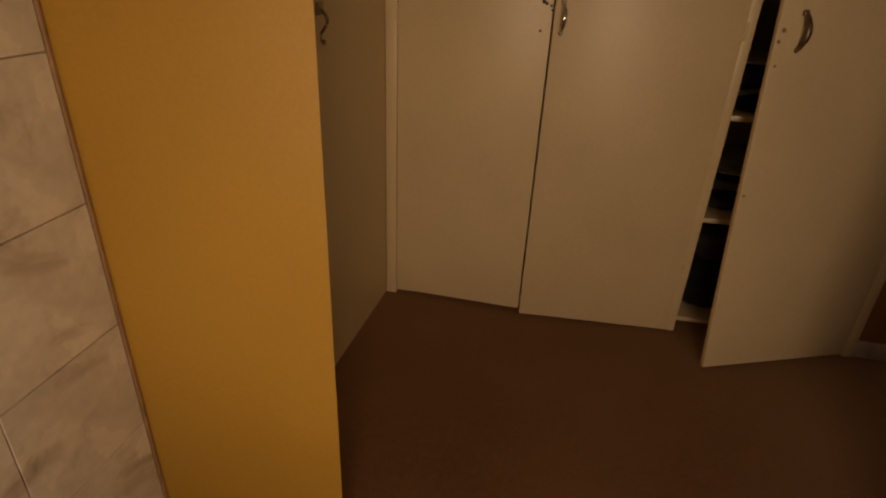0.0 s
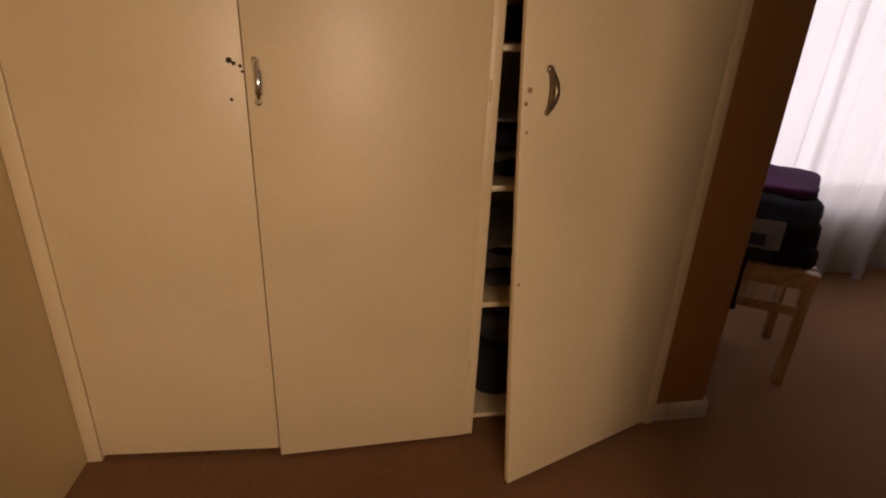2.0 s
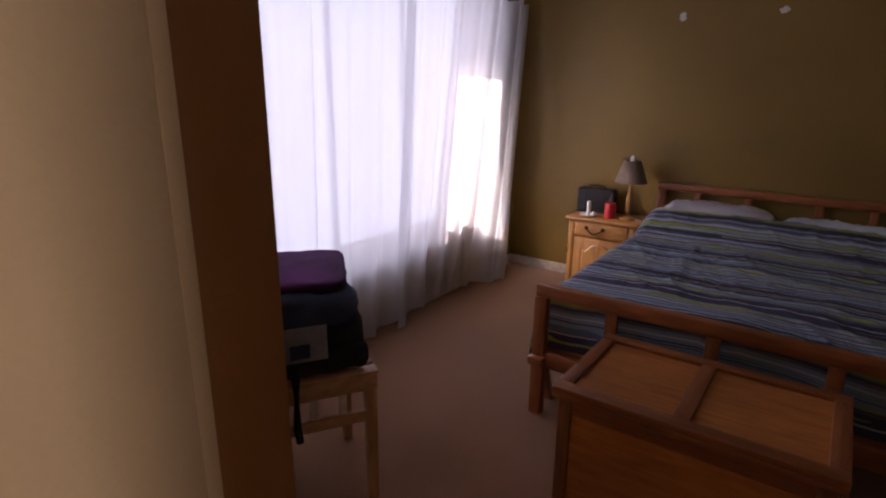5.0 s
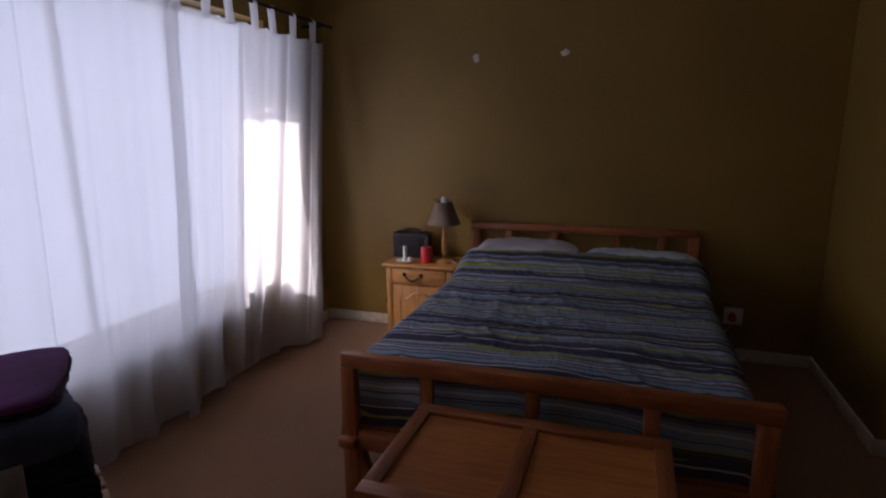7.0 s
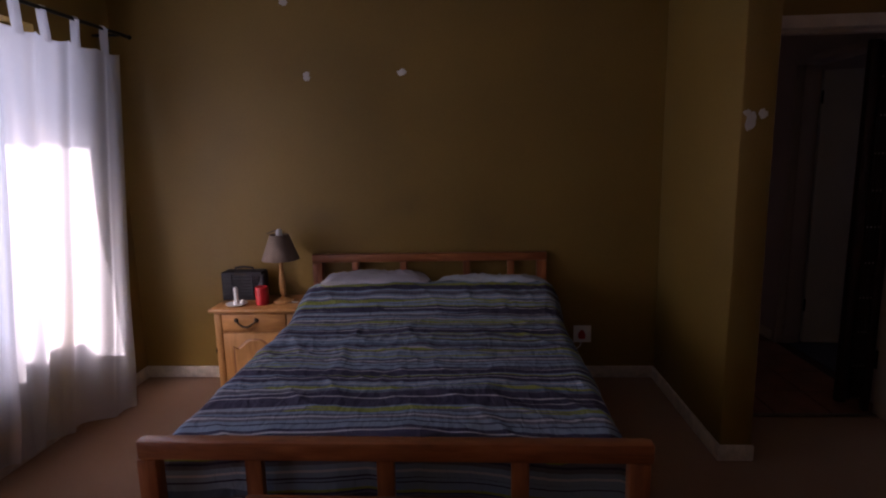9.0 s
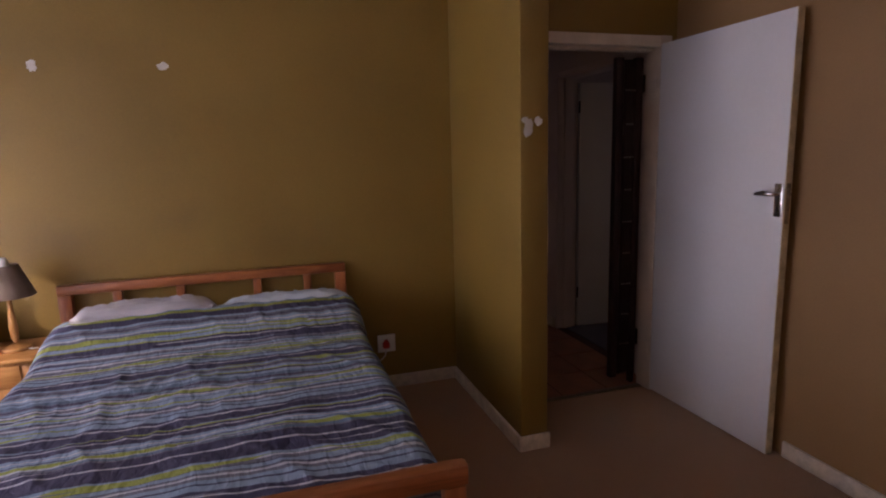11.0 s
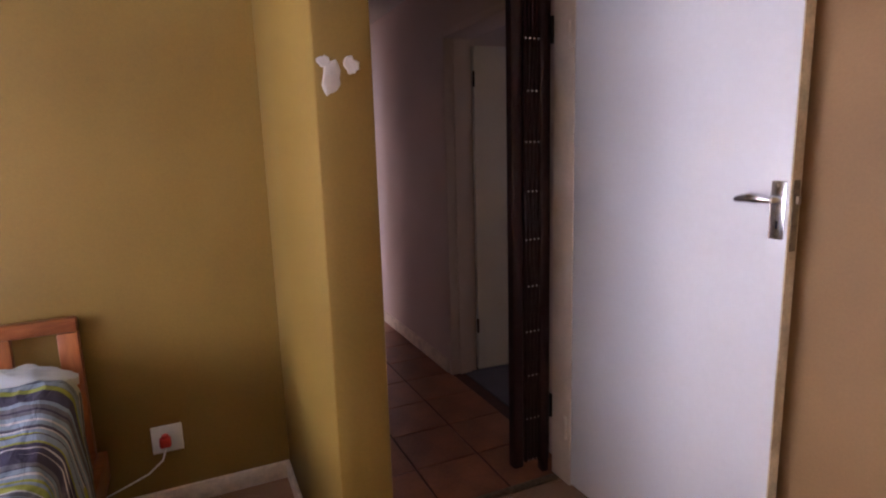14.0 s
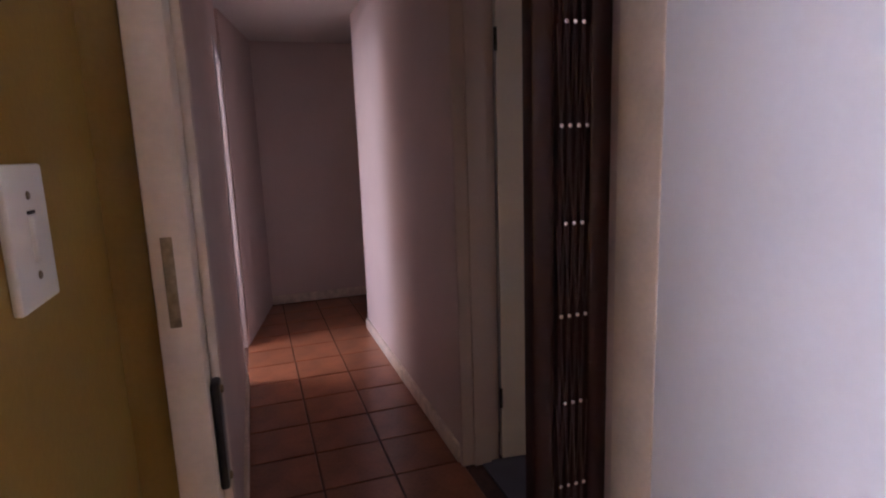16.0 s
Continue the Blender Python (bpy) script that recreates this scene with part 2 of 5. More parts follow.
def carpet_material():
    mat = bpy.data.materials.new("brown_loop_carpet")
    mat.use_nodes = True
    n, l = mat.node_tree.nodes, mat.node_tree.links
    b = n["Principled BSDF"]
    b.inputs["Roughness"].default_value, b.inputs["Specular IOR Level"].default_value = 0.95, 0.1
    b.inputs["Sheen Weight"].default_value, b.inputs["Sheen Roughness"].default_value = 1.0, 0.32
    b.inputs["Sheen Tint"].default_value = (0.95, 0.78, 0.56, 1)
    co = n.new("ShaderNodeTexCoord")
    pile, mid, broad, stain = (n.new("ShaderNodeTexNoise") for _ in range(4))
    for t, s, d in ((pile, 420, 2), (mid, 45, 4), (broad, 2.2, 5), (stain, 6.0, 3)):
        t.inputs["Scale"].default_value, t.inputs["Detail"].default_value = s, d
        l.new(co.outputs["Object"], t.inputs["Vector"])
    ramp = n.new("ShaderNodeValToRGB")
    ramp.color_ramp.elements[0].position, ramp.color_ramp.elements[1].position = 0.3, 0.72
    ramp.color_ramp.elements[0].color, ramp.color_ramp.elements[1].color = (0.178, 0.078, 0.040, 1), (0.312, 0.154, 0.078, 1)
    s1 = n.new("ShaderNodeMath")
    s1.operation = "MULTIPLY_ADD"
    s1.inputs[1].default_value = 0.45
    l.new(mid.outputs[0], s1.inputs[0])
    s2 = n.new("ShaderNodeMath")
    s2.operation = "MULTIPLY_ADD"
    s2.inputs[1].default_value = 0.5
    l.new(broad.outputs[0], s2.inputs[0])
    s3 = n.new("ShaderNodeMath")
    s3.operation = "MULTIPLY"
    s3.inputs[1].default_value = 0.12
    l.new(pile.outputs[0], s3.inputs[0])
    l.new(s3.outputs[0], s2.inputs[2])
    l.new(s2.outputs[0], s1.inputs[2])
    l.new(s1.outputs[0], ramp.inputs[0])
    spot, mix = n.new("ShaderNodeMapRange"), n.new("ShaderNodeMix")
    spot.inputs["From Min"].default_value, spot.inputs["From Max"].default_value = 0.66, 0.76
    spot.inputs["To Max"].default_value = 0.6
    l.new(stain.outputs[0], spot.inputs[0])
    mix.data_type = "RGBA"
    l.new(spot.outputs[0], mix.inputs["Factor"])
    l.new(ramp.outputs[0], mix.inputs["A"])
    mix.inputs["B"].default_value = (0.27, 0.15, 0.095, 1)
    l.new(mix.outputs["Result"], b.inputs["Base Color"])
    bp = n.new("ShaderNodeBump")
    bp.inputs["Strength"].default_value, bp.inputs["Distance"].default_value = 0.7, 0.006
    l.new(pile.outputs[0], bp.inputs["Height"])
    l.new(bp.outputs[0], b.inputs["Normal"])
    return mat


def marble_material():
    mat = material("cream_marble_tile", (0.80, 0.74, 0.62), 0.25, spread=0.1, scale=5, grain=40, bump=0.03, per_object=0.05)
    n, l = mat.node_tree.nodes, mat.node_tree.links
    b = n["Principled BSDF"]
    base = b.inputs["Base Color"].links[0].from_socket
    co, vein, mr, mix = n.new("ShaderNodeTexCoord"), n.new("ShaderNodeTexNoise"), n.new("ShaderNodeMapRange"), n.new("ShaderNodeMix")
    vein.inputs["Scale"].default_value, vein.inputs["Detail"].default_value, vein.inputs["Distortion"].default_value = 5.0, 7, 1.1
    info, off = n.new("ShaderNodeObjectInfo"), n.new("ShaderNodeVectorMath")
    off.operation = "ADD"
    l.new(co.outputs["Object"], off.inputs[0])
    l.new(info.outputs["Location"], off.inputs[1])
    l.new(off.outputs[0], vein.inputs["Vector"])
    l.new(vein.outputs[0], mr.inputs[0])
    mr.inputs["From Min"].default_value, mr.inputs["From Max"].default_value = 0.52, 0.72
    mr.inputs["To Max"].default_value = 0.85
    mix.data_type = "RGBA"
    l.new(mr.outputs[0], mix.inputs["Factor"])
    l.new(base, mix.inputs["A"])
    mix.inputs["B"].default_value = (0.30, 0.21, 0.13, 1)
    l.new(mix.outputs["Result"], b.inputs["Base Color"])
    return mat


def curtain_material():
    mat = bpy.data.materials.new("sheer_white_cotton")
    mat.use_nodes = True
    n, l = mat.node_tree.nodes, mat.node_tree.links
    n.remove(n["Principled BSDF"])
    co, weave = n.new("ShaderNodeTexCoord"), n.new("ShaderNodeTexNoise")
    weave.inputs["Scale"].default_value, weave.inputs["Detail"].default_value = 500, 2
    l.new(co.outputs["Object"], weave.inputs["Vector"])
    dif, tra, gap = n.new("ShaderNodeBsdfDiffuse"), n.new("ShaderNodeBsdfTranslucent"), n.new("ShaderNodeBsdfTransparent")
    dif.inputs[0].default_value, tra.inputs[0].default_value = (0.80, 0.78, 0.76, 1), (0.78, 0.77, 0.78, 1)
    bp = n.new("ShaderNodeBump")
    bp.inputs["Strength"].default_value, bp.inputs["Distance"].default_value = 0.2, 0.002
    l.new(weave.outputs[0], bp.inputs["Height"])
    l.new(bp.outputs[0], dif.inputs["Normal"])
    m1, m2 = n.new("ShaderNodeMixShader"), n.new("ShaderNodeMixShader")
    m1.inputs[0].default_value, m2.inputs[0].default_value = 0.78, 0.14
    l.new(dif.outputs[0], m1.inputs[1])
    l.new(tra.outputs[0], m1.inputs[2])
    l.new(m1.outputs[0], m2.inputs[1])
    l.new(gap.outputs[0], m2.inputs[2])
    l.new(m2.outputs[0], n["Material Output"].inputs[0])
    return mat


def duvet_material():
    """Printed stripes across the bed: navy, pale blue, grey, white and lime, of uneven width."""
    mat = bpy.data.materials.new("striped_duvet_cotton")
    mat.use_nodes = True
    n, l = mat.node_tree.nodes, mat.node_tree.links
    b = n["Principled BSDF"]
    b.inputs["Roughness"].default_value, b.inputs["Specular IOR Level"].default_value = 0.9, 0.2
    uv = n.new("ShaderNodeTexCoord")
    sep = n.new("ShaderNodeSeparateXYZ")
    l.new(uv.outputs["UV"], sep.inputs[0])
    wob = n.new("ShaderNodeTexNoise")
    wob.inputs["Scale"].default_value, wob.inputs["Detail"].default_value = 1.6, 2
    l.new(uv.outputs["UV"], wob.inputs["Vector"])
    bend = n.new("ShaderNodeMath")
    bend.operation = "MULTIPLY_ADD"
    bend.inputs[1].default_value = 0.022
    l.new(wob.outputs[0], bend.inputs[0])
    l.new(sep.outputs[0], bend.inputs[2])

    def ramp(period, stops):
        mul, fr, rp = n.new("ShaderNodeMath"), n.new("ShaderNodeMath"), n.new("ShaderNodeValToRGB")
        mul.operation, fr.operation = "DIVIDE", "FRACT"
        mul.inputs[1].default_value = period
        l.new(bend.outputs[0], mul.inputs[0])
        l.new(mul.outputs[0], fr.inputs[0])
        rp.color_ramp.interpolation = "CONSTANT"
        while len(rp.color_ramp.elements) < len(stops):
            rp.color_ramp.elements.new(0.5)
        for e, (p, c) in zip(rp.color_ramp.elements, stops):
            e.position, e.color = p, (*c, 1)
        l.new(fr.outputs[0], rp.inputs[0])
        return rp.outputs[0]

    navy, sky_b, grey, white, lime, teal = (0.070, 0.065, 0.110), (0.25, 0.33, 0.43), (0.16, 0.16, 0.20), (0.52, 0.52, 0.56), (0.30, 0.34, 0.08), (0.13, 0.18, 0.25)
    wide = ramp(0.52, [(0.0, navy), (0.14, white), (0.155, navy), (0.235, grey), (0.25, teal), (0.30, sky_b), (0.34, navy), (0.352, sky_b), (0.385, white), (0.40, sky_b), (0.43, grey),
                       (0.46, navy), (0.475, grey), (0.51, sky_b), (0.54, navy), (0.65, white), (0.665, navy), (0.70, sky_b), (0.76, navy), (0.775, sky_b),
                       (0.81, grey), (0.84, white), (0.86, grey), (0.88, navy), (0.895, sky_b), (0.93, lime), (0.95, sky_b), (0.98, white)])
    thin = ramp(0.22, [(0.0, white), (0.06, navy), (0.09, sky_b), (0.17, navy), (0.19, grey), (0.27, white), (0.30, sky_b), (0.38, navy), (0.52, white),
                        (0.55, navy), (0.62, lime), (0.66, sky_b), (0.76, navy), (0.78, sky_b), (0.85, white), (0.88, navy), (0.91, grey)])
    pick, sc = n.new("ShaderNodeTexNoise"), n.new("ShaderNodeMapping")
    sc.inputs["Scale"].default_value = (11.0, 0.30, 1.0)
    l.new(uv.outputs["UV"], sc.inputs[0])
    l.new(sc.outputs[0], pick.inputs["Vector"])
    pick.inputs["Scale"].default_value, pick.inputs["Detail"].default_value = 1.0, 1
    gate, mix = n.new("ShaderNodeMath"), n.new("ShaderNodeMix")
    gate.operation = "GREATER_THAN"
    gate.inputs[1].default_value = 0.53
    l.new(pick.outputs[0], gate.inputs[0])
    mix.data_type = "RGBA"
    l.new(gate.outputs[0], mix.inputs["Factor"])
    l.new(wide, mix.inputs["A"])
    l.new(thin, mix.inputs["B"])
    off, on = (0.0, 0.0, 0.0), (1.0, 1.0, 1.0)
    band = ramp(0.41, [(0.0, off), (0.17, on), (0.25, off), (0.62, on), (0.69, off)])
    dash, dm, gt, both, lay = n.new("ShaderNodeTexNoise"), n.new("ShaderNodeMapping"), n.new("ShaderNodeMath"), n.new("ShaderNodeMath"), n.new("ShaderNodeMix")
    dm.inputs["Scale"].default_value = (24.0, 1.5, 1.0)
    l.new(uv.outputs["UV"], dm.inputs[0])
    l.new(dm.outputs[0], dash.inputs["Vector"])
    dash.inputs["Scale"].default_value, dash.inputs["Detail"].default_value = 1.0, 1
    gt.operation, both.operation = "GREATER_THAN", "MULTIPLY"
    gt.inputs[1].default_value = 0.48
    l.new(dash.outputs[0], gt.inputs[0])
    l.new(gt.outputs[0], both.inputs[0])
    l.new(band, both.inputs[1])
    lay.data_type = "RGBA"
    l.new(both.outputs[0], lay.inputs["Factor"])
    l.new(mix.outputs["Result"], lay.inputs["A"])
    lay.inputs["B"].default_value = (*lime, 1)
    l.new(lay.outputs["Result"], b.inputs["Base Color"])
    weave, crease, add = n.new("ShaderNodeTexNoise"), n.new("ShaderNodeTexNoise"), n.new("ShaderNodeMath")
    co = n.new("ShaderNodeTexCoord")
    weave.inputs["Scale"].default_value = 600
    crease.inputs["Scale"].default_value, crease.inputs["Detail"].default_value, crease.inputs["Distortion"].default_value = 17, 3, 0.9
    turn = n.new("ShaderNodeMapping")
    turn.inputs["Rotation"].default_value, turn.inputs["Scale"].default_value = (0, 0, 0.55), (0.75, 1.6, 1.0)
    l.new(co.outputs["Object"], turn.inputs[0])
    l.new(co.outputs["Object"], weave.inputs["Vector"])
    l.new(turn.outputs[0], crease.inputs["Vector"])
    add.operation = "MULTIPLY_ADD"
    add.inputs[1].default_value = 0.05
    l.new(weave.outputs[0], add.inputs[0])
    l.new(crease.outputs[0], add.inputs[2])
    bp = n.new("ShaderNodeBump")
    bp.inputs["Strength"].default_value, bp.inputs["Distance"].default_value = 0.8, 0.012
    l.new(add.outputs[0], bp.inputs["Height"])
    l.new(bp.outputs[0], b.inputs["Normal"])
    return mat


CARPET, MARBLE, SHEER, STRIPES = carpet_material(), marble_material(), curtain_material(), duvet_material()
GLASS = bpy.data.materials.new("window_glass")
GLASS.use_nodes = True
GLASS.node_tree.nodes["Principled BSDF"].inputs["Transmission Weight"].default_value = 1.0
GLASS.node_tree.nodes["Principled BSDF"].inputs["Roughness"].default_value = 0.02
GLASS.node_tree.nodes["Principled BSDF"].inputs["IOR"].default_value = 1.45


def smudged_shadowed(base, spots):
    """Wall paint darkened at given places: soft dirty marks, and a painted lamp shadow."""
    mat = base.copy()
    mat.name = "smudged_shadowed_" + base.name
    n, l = mat.node_tree.nodes, mat.node_tree.links
    b = n["Principled BSDF"]
    out = b.inputs["Base Color"].links[0].from_socket
    co, rough = n.new("ShaderNodeTexCoord"), n.new("ShaderNodeTexNoise")
    rough.inputs["Scale"].default_value, rough.inputs["Detail"].default_value = 9, 4
    l.new(co.outputs["Object"], rough.inputs["Vector"])
    for (x, y, z), wide, strong in spots:
        mp, ln, add, mr, mix = n.new("ShaderNodeMapping"), n.new("ShaderNodeVectorMath"), n.new("ShaderNodeMath"), n.new("ShaderNodeMapRange"), n.new("ShaderNodeMix")
        mp.vector_type = "POINT"
        mp.inputs["Scale"].default_value = (1 / wide, 1 / wide, 1.6 / wide)
        mp.inputs["Location"].default_value = (-x / wide, -y / wide, -1.6 * z / wide)
        ln.operation, add.operation = "LENGTH", "MULTIPLY_ADD"
        add.inputs[1].default_value = 0.9
        l.new(co.outputs["Object"], mp.inputs[0])
        l.new(mp.outputs[0], ln.inputs[0])
        l.new(rough.outputs[0], add.inputs[0])
        l.new(ln.outputs["Value"], add.inputs[2])
        mr.inputs["From Min"].default_value, mr.inputs["From Max"].default_value = 0.5, 1.5
        mr.inputs["To Min"].default_value, mr.inputs["To Max"].default_value = strong, 0.0
        l.new(add.outputs[0], mr.inputs[0])
        mix.data_type = "RGBA"
        l.new(mr.outputs[0], mix.inputs["Factor"])
        l.new(out, mix.inputs["A"])
        mix.inputs["B"].default_value = (0.10, 0.065, 0.03, 1)
        out = mix.outputs["Result"]
    l.new(out, b.inputs["Base Color"])
    return mat


# ---- mesh tools ----
def box(bm, x0, x1, y0, y1, z0, z1, bevel=0.0, m=None, segments=2):
    """A box between two corners, with rounded edges."""
    made = bmesh.ops.create_cube(bm, size=1)["verts"]
    place = Matrix.Translation(((x0 + x1) / 2, (y0 + y1) / 2, (z0 + z1) / 2)) @ Matrix.Diagonal((x1 - x0, y1 - y0, z1 - z0, 1))
    bmesh.ops.transform(bm, matrix=place, verts=made)
    if bevel:
        edges = list({e for v in made for e in v.link_edges})
        res = bmesh.ops.bevel(bm, geom=edges, offset=bevel, segments=segments, affect="EDGES", profile=0.5)
        made = list({v for f in res["faces"] for v in f.verts} | {v for v in made if v.is_valid})
    if m is not None:
        bmesh.ops.transform(bm, matrix=m, verts=made)
    return bm


def bx(*corners, bevel=0.0, m=None, segments=2):
    return box(bmesh.new(), *corners, bevel=bevel, m=m, segments=segments)


def lathe(profile, steps=32, centre=(0, 0, 0)):
    """A turned body from (radius, height) pairs."""
    bm = bmesh.new()
    rings = []
    for r, z in profile:
        rings.append([bm.verts.new((centre[0] + r * math.cos(a), centre[1] + r * math.sin(a), centre[2] + z)) for a in (2 * math.pi * k / steps for k in range(steps))])
    for a, b in zip(rings, rings[1:]):
        for k in range(steps):
            bm.faces.new((a[k], a[(k + 1) % steps], b[(k + 1) % steps], b[k]))
    bm.faces.new(rings[0][::-1])
    bm.faces.new(rings[-1])
    return bm


def tube(points, radius, steps=10):
    """A round bar along points."""
    bm = bmesh.new()
    pts = [Vector(p) for p in points]
    rings = []
    for i, p in enumerate(pts):
        way = (pts[min(i + 1, len(pts) - 1)] - pts[max(i - 1, 0)]).normalized()
        side = way.cross(Vector((0, 0, 1)) if abs(way.z) < 0.9 else Vector((1, 0, 0))).normalized()
        up = side.cross(way)
        r = radius(i / (len(pts) - 1)) if callable(radius) else radius
        rings.append([bm.verts.new(p + r * (math.cos(a) * side + math.sin(a) * up)) for a in (2 * math.pi * k / steps for k in range(steps))])
    for a, b in zip(rings, rings[1:]):
        for k in range(steps):
            bm.faces.new((a[k], a[(k + 1) % steps], b[(k + 1) % steps], b[k]))
    bm.faces.new(rings[0][::-1])
    bm.faces.new(rings[-1])
    return bm


def sheet(nu, nv, place):
    """A grid of nu x nv cells, placed by place(u, v) with u and v from 0 to 1."""
    bm = bmesh.new()
    rows = [[bm.verts.new(place(i / nu, j / nv)) for j in range(nv + 1)] for i in range(nu + 1)]
    for i in range(nu):
        for j in range(nv):
            bm.faces.new((rows[i][j], rows[i + 1][j], rows[i + 1][j + 1], rows[i][j + 1]))
    return bm


def link(name, bm, mat, smooth=False):
    bmesh.ops.recalc_face_normals(bm, faces=bm.faces)
    me = bpy.data.meshes.new(name)
    bm.to_mesh(me)
    bm.free()
    me.materials.append(mat)
    if smooth:
        for p in me.polygons:
            p.use_smooth = True
        me.set_sharp_from_angle(angle=radians(38))
    return new(name, me)


def part(name, bm, mat, parent, label="", smooth=True):
    ob = link(name, bm, mat, smooth)
    ob.parent = parent
    ob.matrix_parent_inverse = parent.matrix_world.inverted()
    return tagged(ob, label)


def setting(name, bm, mat, label, category, smooth=False):
    return tagged(link(name, bm, mat, smooth), label, category, kind="structure")


def thing(name, at, label, category, group=""):
    ob = new(name)
    ob.location = at
    ob.empty_display_size = 0.1
    bpy.context.view_layer.update()
    return tagged(ob, label, category, group)


# ---- large structure ----
EAST, NORTH, SOUTH, TOP = 5.468, 3.635, -0.918, 2.56
ground = setting("ground", bx(-400, 400, -400, 400, -0.5, -0.3), GROUND, "dry garden ground around the house", "ground")
bm = bx(-0.75, 4.93, -1.55, 3.86, -0.15, 0.0)
box(bm, 4.93, 5.62, 0.10, 3.86, -0.15, 0.0)
floor = setting("floor", bm, CARPET, "worn brown loop carpet with faint stains", "carpet")
hall_floor = setting("floor_hall", bx(4.93, 10.6, -2.6, 0.03, -0.15, -0.006), GROUT, "terracotta tiled hall floor with dark grout", "tiled floor")
side_floor = setting("floor_side_room", bx(7.2, 8.6, 0.03, 2.6, -0.15, -0.006), GROUT, "tiled floor of the side room", "floor")
grey_floor = setting("floor_grey_room", bx(5.0, 6.3, -2.6, -0.965, -0.006, 0.004), GREYFL, "dull grey-blue carpet of the next room", "carpet")
ceiling = setting("ceiling", bx(-0.75, 5.6, -1.55, 3.86, TOP, TOP + 0.12), CEIL, "plain white plaster ceiling", "ceiling")
hall_ceiling = setting("ceiling_hall", bx(4.90, 10.6, -2.7, 0.03, 2.36, 2.46), CEIL, "low plain hall ceiling", "ceiling")
side_ceiling = setting("ceiling_side_room", bx(7.2, 8.6, 0.03, 2.6, 2.36, 2.46), CEIL, "plain ceiling of the side room", "ceiling")

# the second spot paints the bedside lamp's soft shadow; the others are smudges
wall_east = setting("wall_east", bx(EAST, EAST + 0.15, 0.085, NORTH + 0.2, 0, TOP), smudged_shadowed(OCHRE, [((EAST, 1.78, 1.16), 0.20, 0.20), ((EAST, 2.36, 1.08), 0.20, 0.25), ((EAST, 1.2, 1.0), 0.35, 0.15)]), "ochre painted wall behind the bed, with dirty marks and a painted lamp shadow", "wall")
WX0, WX1, WZ0, WZ1 = 2.20, 4.84, 0.465, 2.17
bm = bx(1.836, WX0, NORTH, NORTH + 0.2, 0, TOP)
box(bm, WX1, EAST, NORTH, NORTH + 0.2, 0, TOP)
box(bm, WX0, WX1, NORTH, NORTH + 0.2, 0, WZ0)
box(bm, WX0, WX1, NORTH, NORTH + 0.2, WZ1, TOP)
wall_north = setting("wall_north", bm, OCHRE, "ochre window wall behind the curtains", "wall")
wall_south = setting("wall_south", bx(1.55, 4.97, SOUTH - 0.15, SOUTH, 0, TOP), TANP, "tan wall behind the open door", "wall")
NIBX = 4.462
wall_nib = setting("wall_nib", bx(NIBX, EAST, 0.085, 0.232, 0, TOP, bevel=0.011), OCHRE, "ochre wall return beside the doorway", "wall", True)
bm = bx(4.855, 4.965, SOUTH, 0.085, 2.082, TOP)
box(bm, 4.855, 4.965, SOUTH, -0.878, 0, 2.082)
box(bm, 4.855, 4.965, 0.034, 0.085, 0, 2.082)
wall_door = setting("wall_door", bm, OCHRE, "ochre wall over the bedroom door", "wall")
wall_pier = setting("wall_pier", bx(1.838, 2.060, 2.424, NORTH, 0, TOP, bevel=0.006), LITOCHRE, "ochre wall end beside the built-in cupboard, warm light put into its paint", "wall", True)
ALCOVE_X = -0.205
wall_west = setting("wall_west", bx(-0.12, 0.0, -1.26, 0.62, 0, TOP, m=pose(ALCOVE_X, 2.44, 0, 0, 0, -3.75)), material("pale_alcove_paint", (0.66, 0.52, 0.29), 0.45, spread=0.06, scale=1.4, grain=140, bump=0.2), "pale ochre side wall of the dressing alcove", "wall")
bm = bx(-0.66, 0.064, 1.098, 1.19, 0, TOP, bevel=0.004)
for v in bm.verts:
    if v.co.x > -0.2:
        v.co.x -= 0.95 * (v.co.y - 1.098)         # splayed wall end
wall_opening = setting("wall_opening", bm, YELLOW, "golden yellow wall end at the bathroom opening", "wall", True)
wall_bath_west = setting("wall_bath_west", bx(-0.66, -0.447, -1.45, 1.098, 0, TOP), WGROUT, "bathroom wall with cream marble tiles", "wall")
# unseen wall, its length set to block the bathroom lamp, white for bounce
wall_bath_blocker = setting("wall_bath_blocker", bx(1.43, 1.55, -1.45, 1.11, 0, TOP), CEIL, "plain unseen bathroom side wall, added to block and bounce light", "wall")
bm = bx(-0.447, 0.44, -1.55, -1.45, 0, TOP)
box(bm, 1.26, 1.55, -1.55, -1.45, 0, TOP)
box(bm, 0.44, 1.26, -1.55, -1.45, 0, 0.67)
box(bm, 0.44, 1.26, -1.55, -1.45, 1.43, TOP)
wall_bath_south = setting("wall_bath_south", bm, CEIL, "plain bathroom window wall", "wall")
wall_cupboard_back = setting("wall_cupboard_back", bx(-0.32, 1.838, 3.03, 3.13, 0, TOP), INNER, "wall behind the built-in cupboard", "wall")

# hall
HL, HR = 0.03, -0.885
bm = bx(4.967, 7.46, HL, 0.083, 0, 2.36)
box(bm, 5.62, 7.46, 0.083, 0.18, 0, 2.36)
wall_hall_left = setting("wall_hall_left", bm, OFFWHITE, "off-white hall wall", "wall")
bm = bx(8.22, 8.36, HL, 2.6, 0, 2.36)
box(bm, 7.46, 8.22, HL, 0.18, 2.04, 2.36)
wall_hall_opening = setting("wall_hall_opening", bm, OFFWHITE, "off-white wall round the side room opening", "wall")
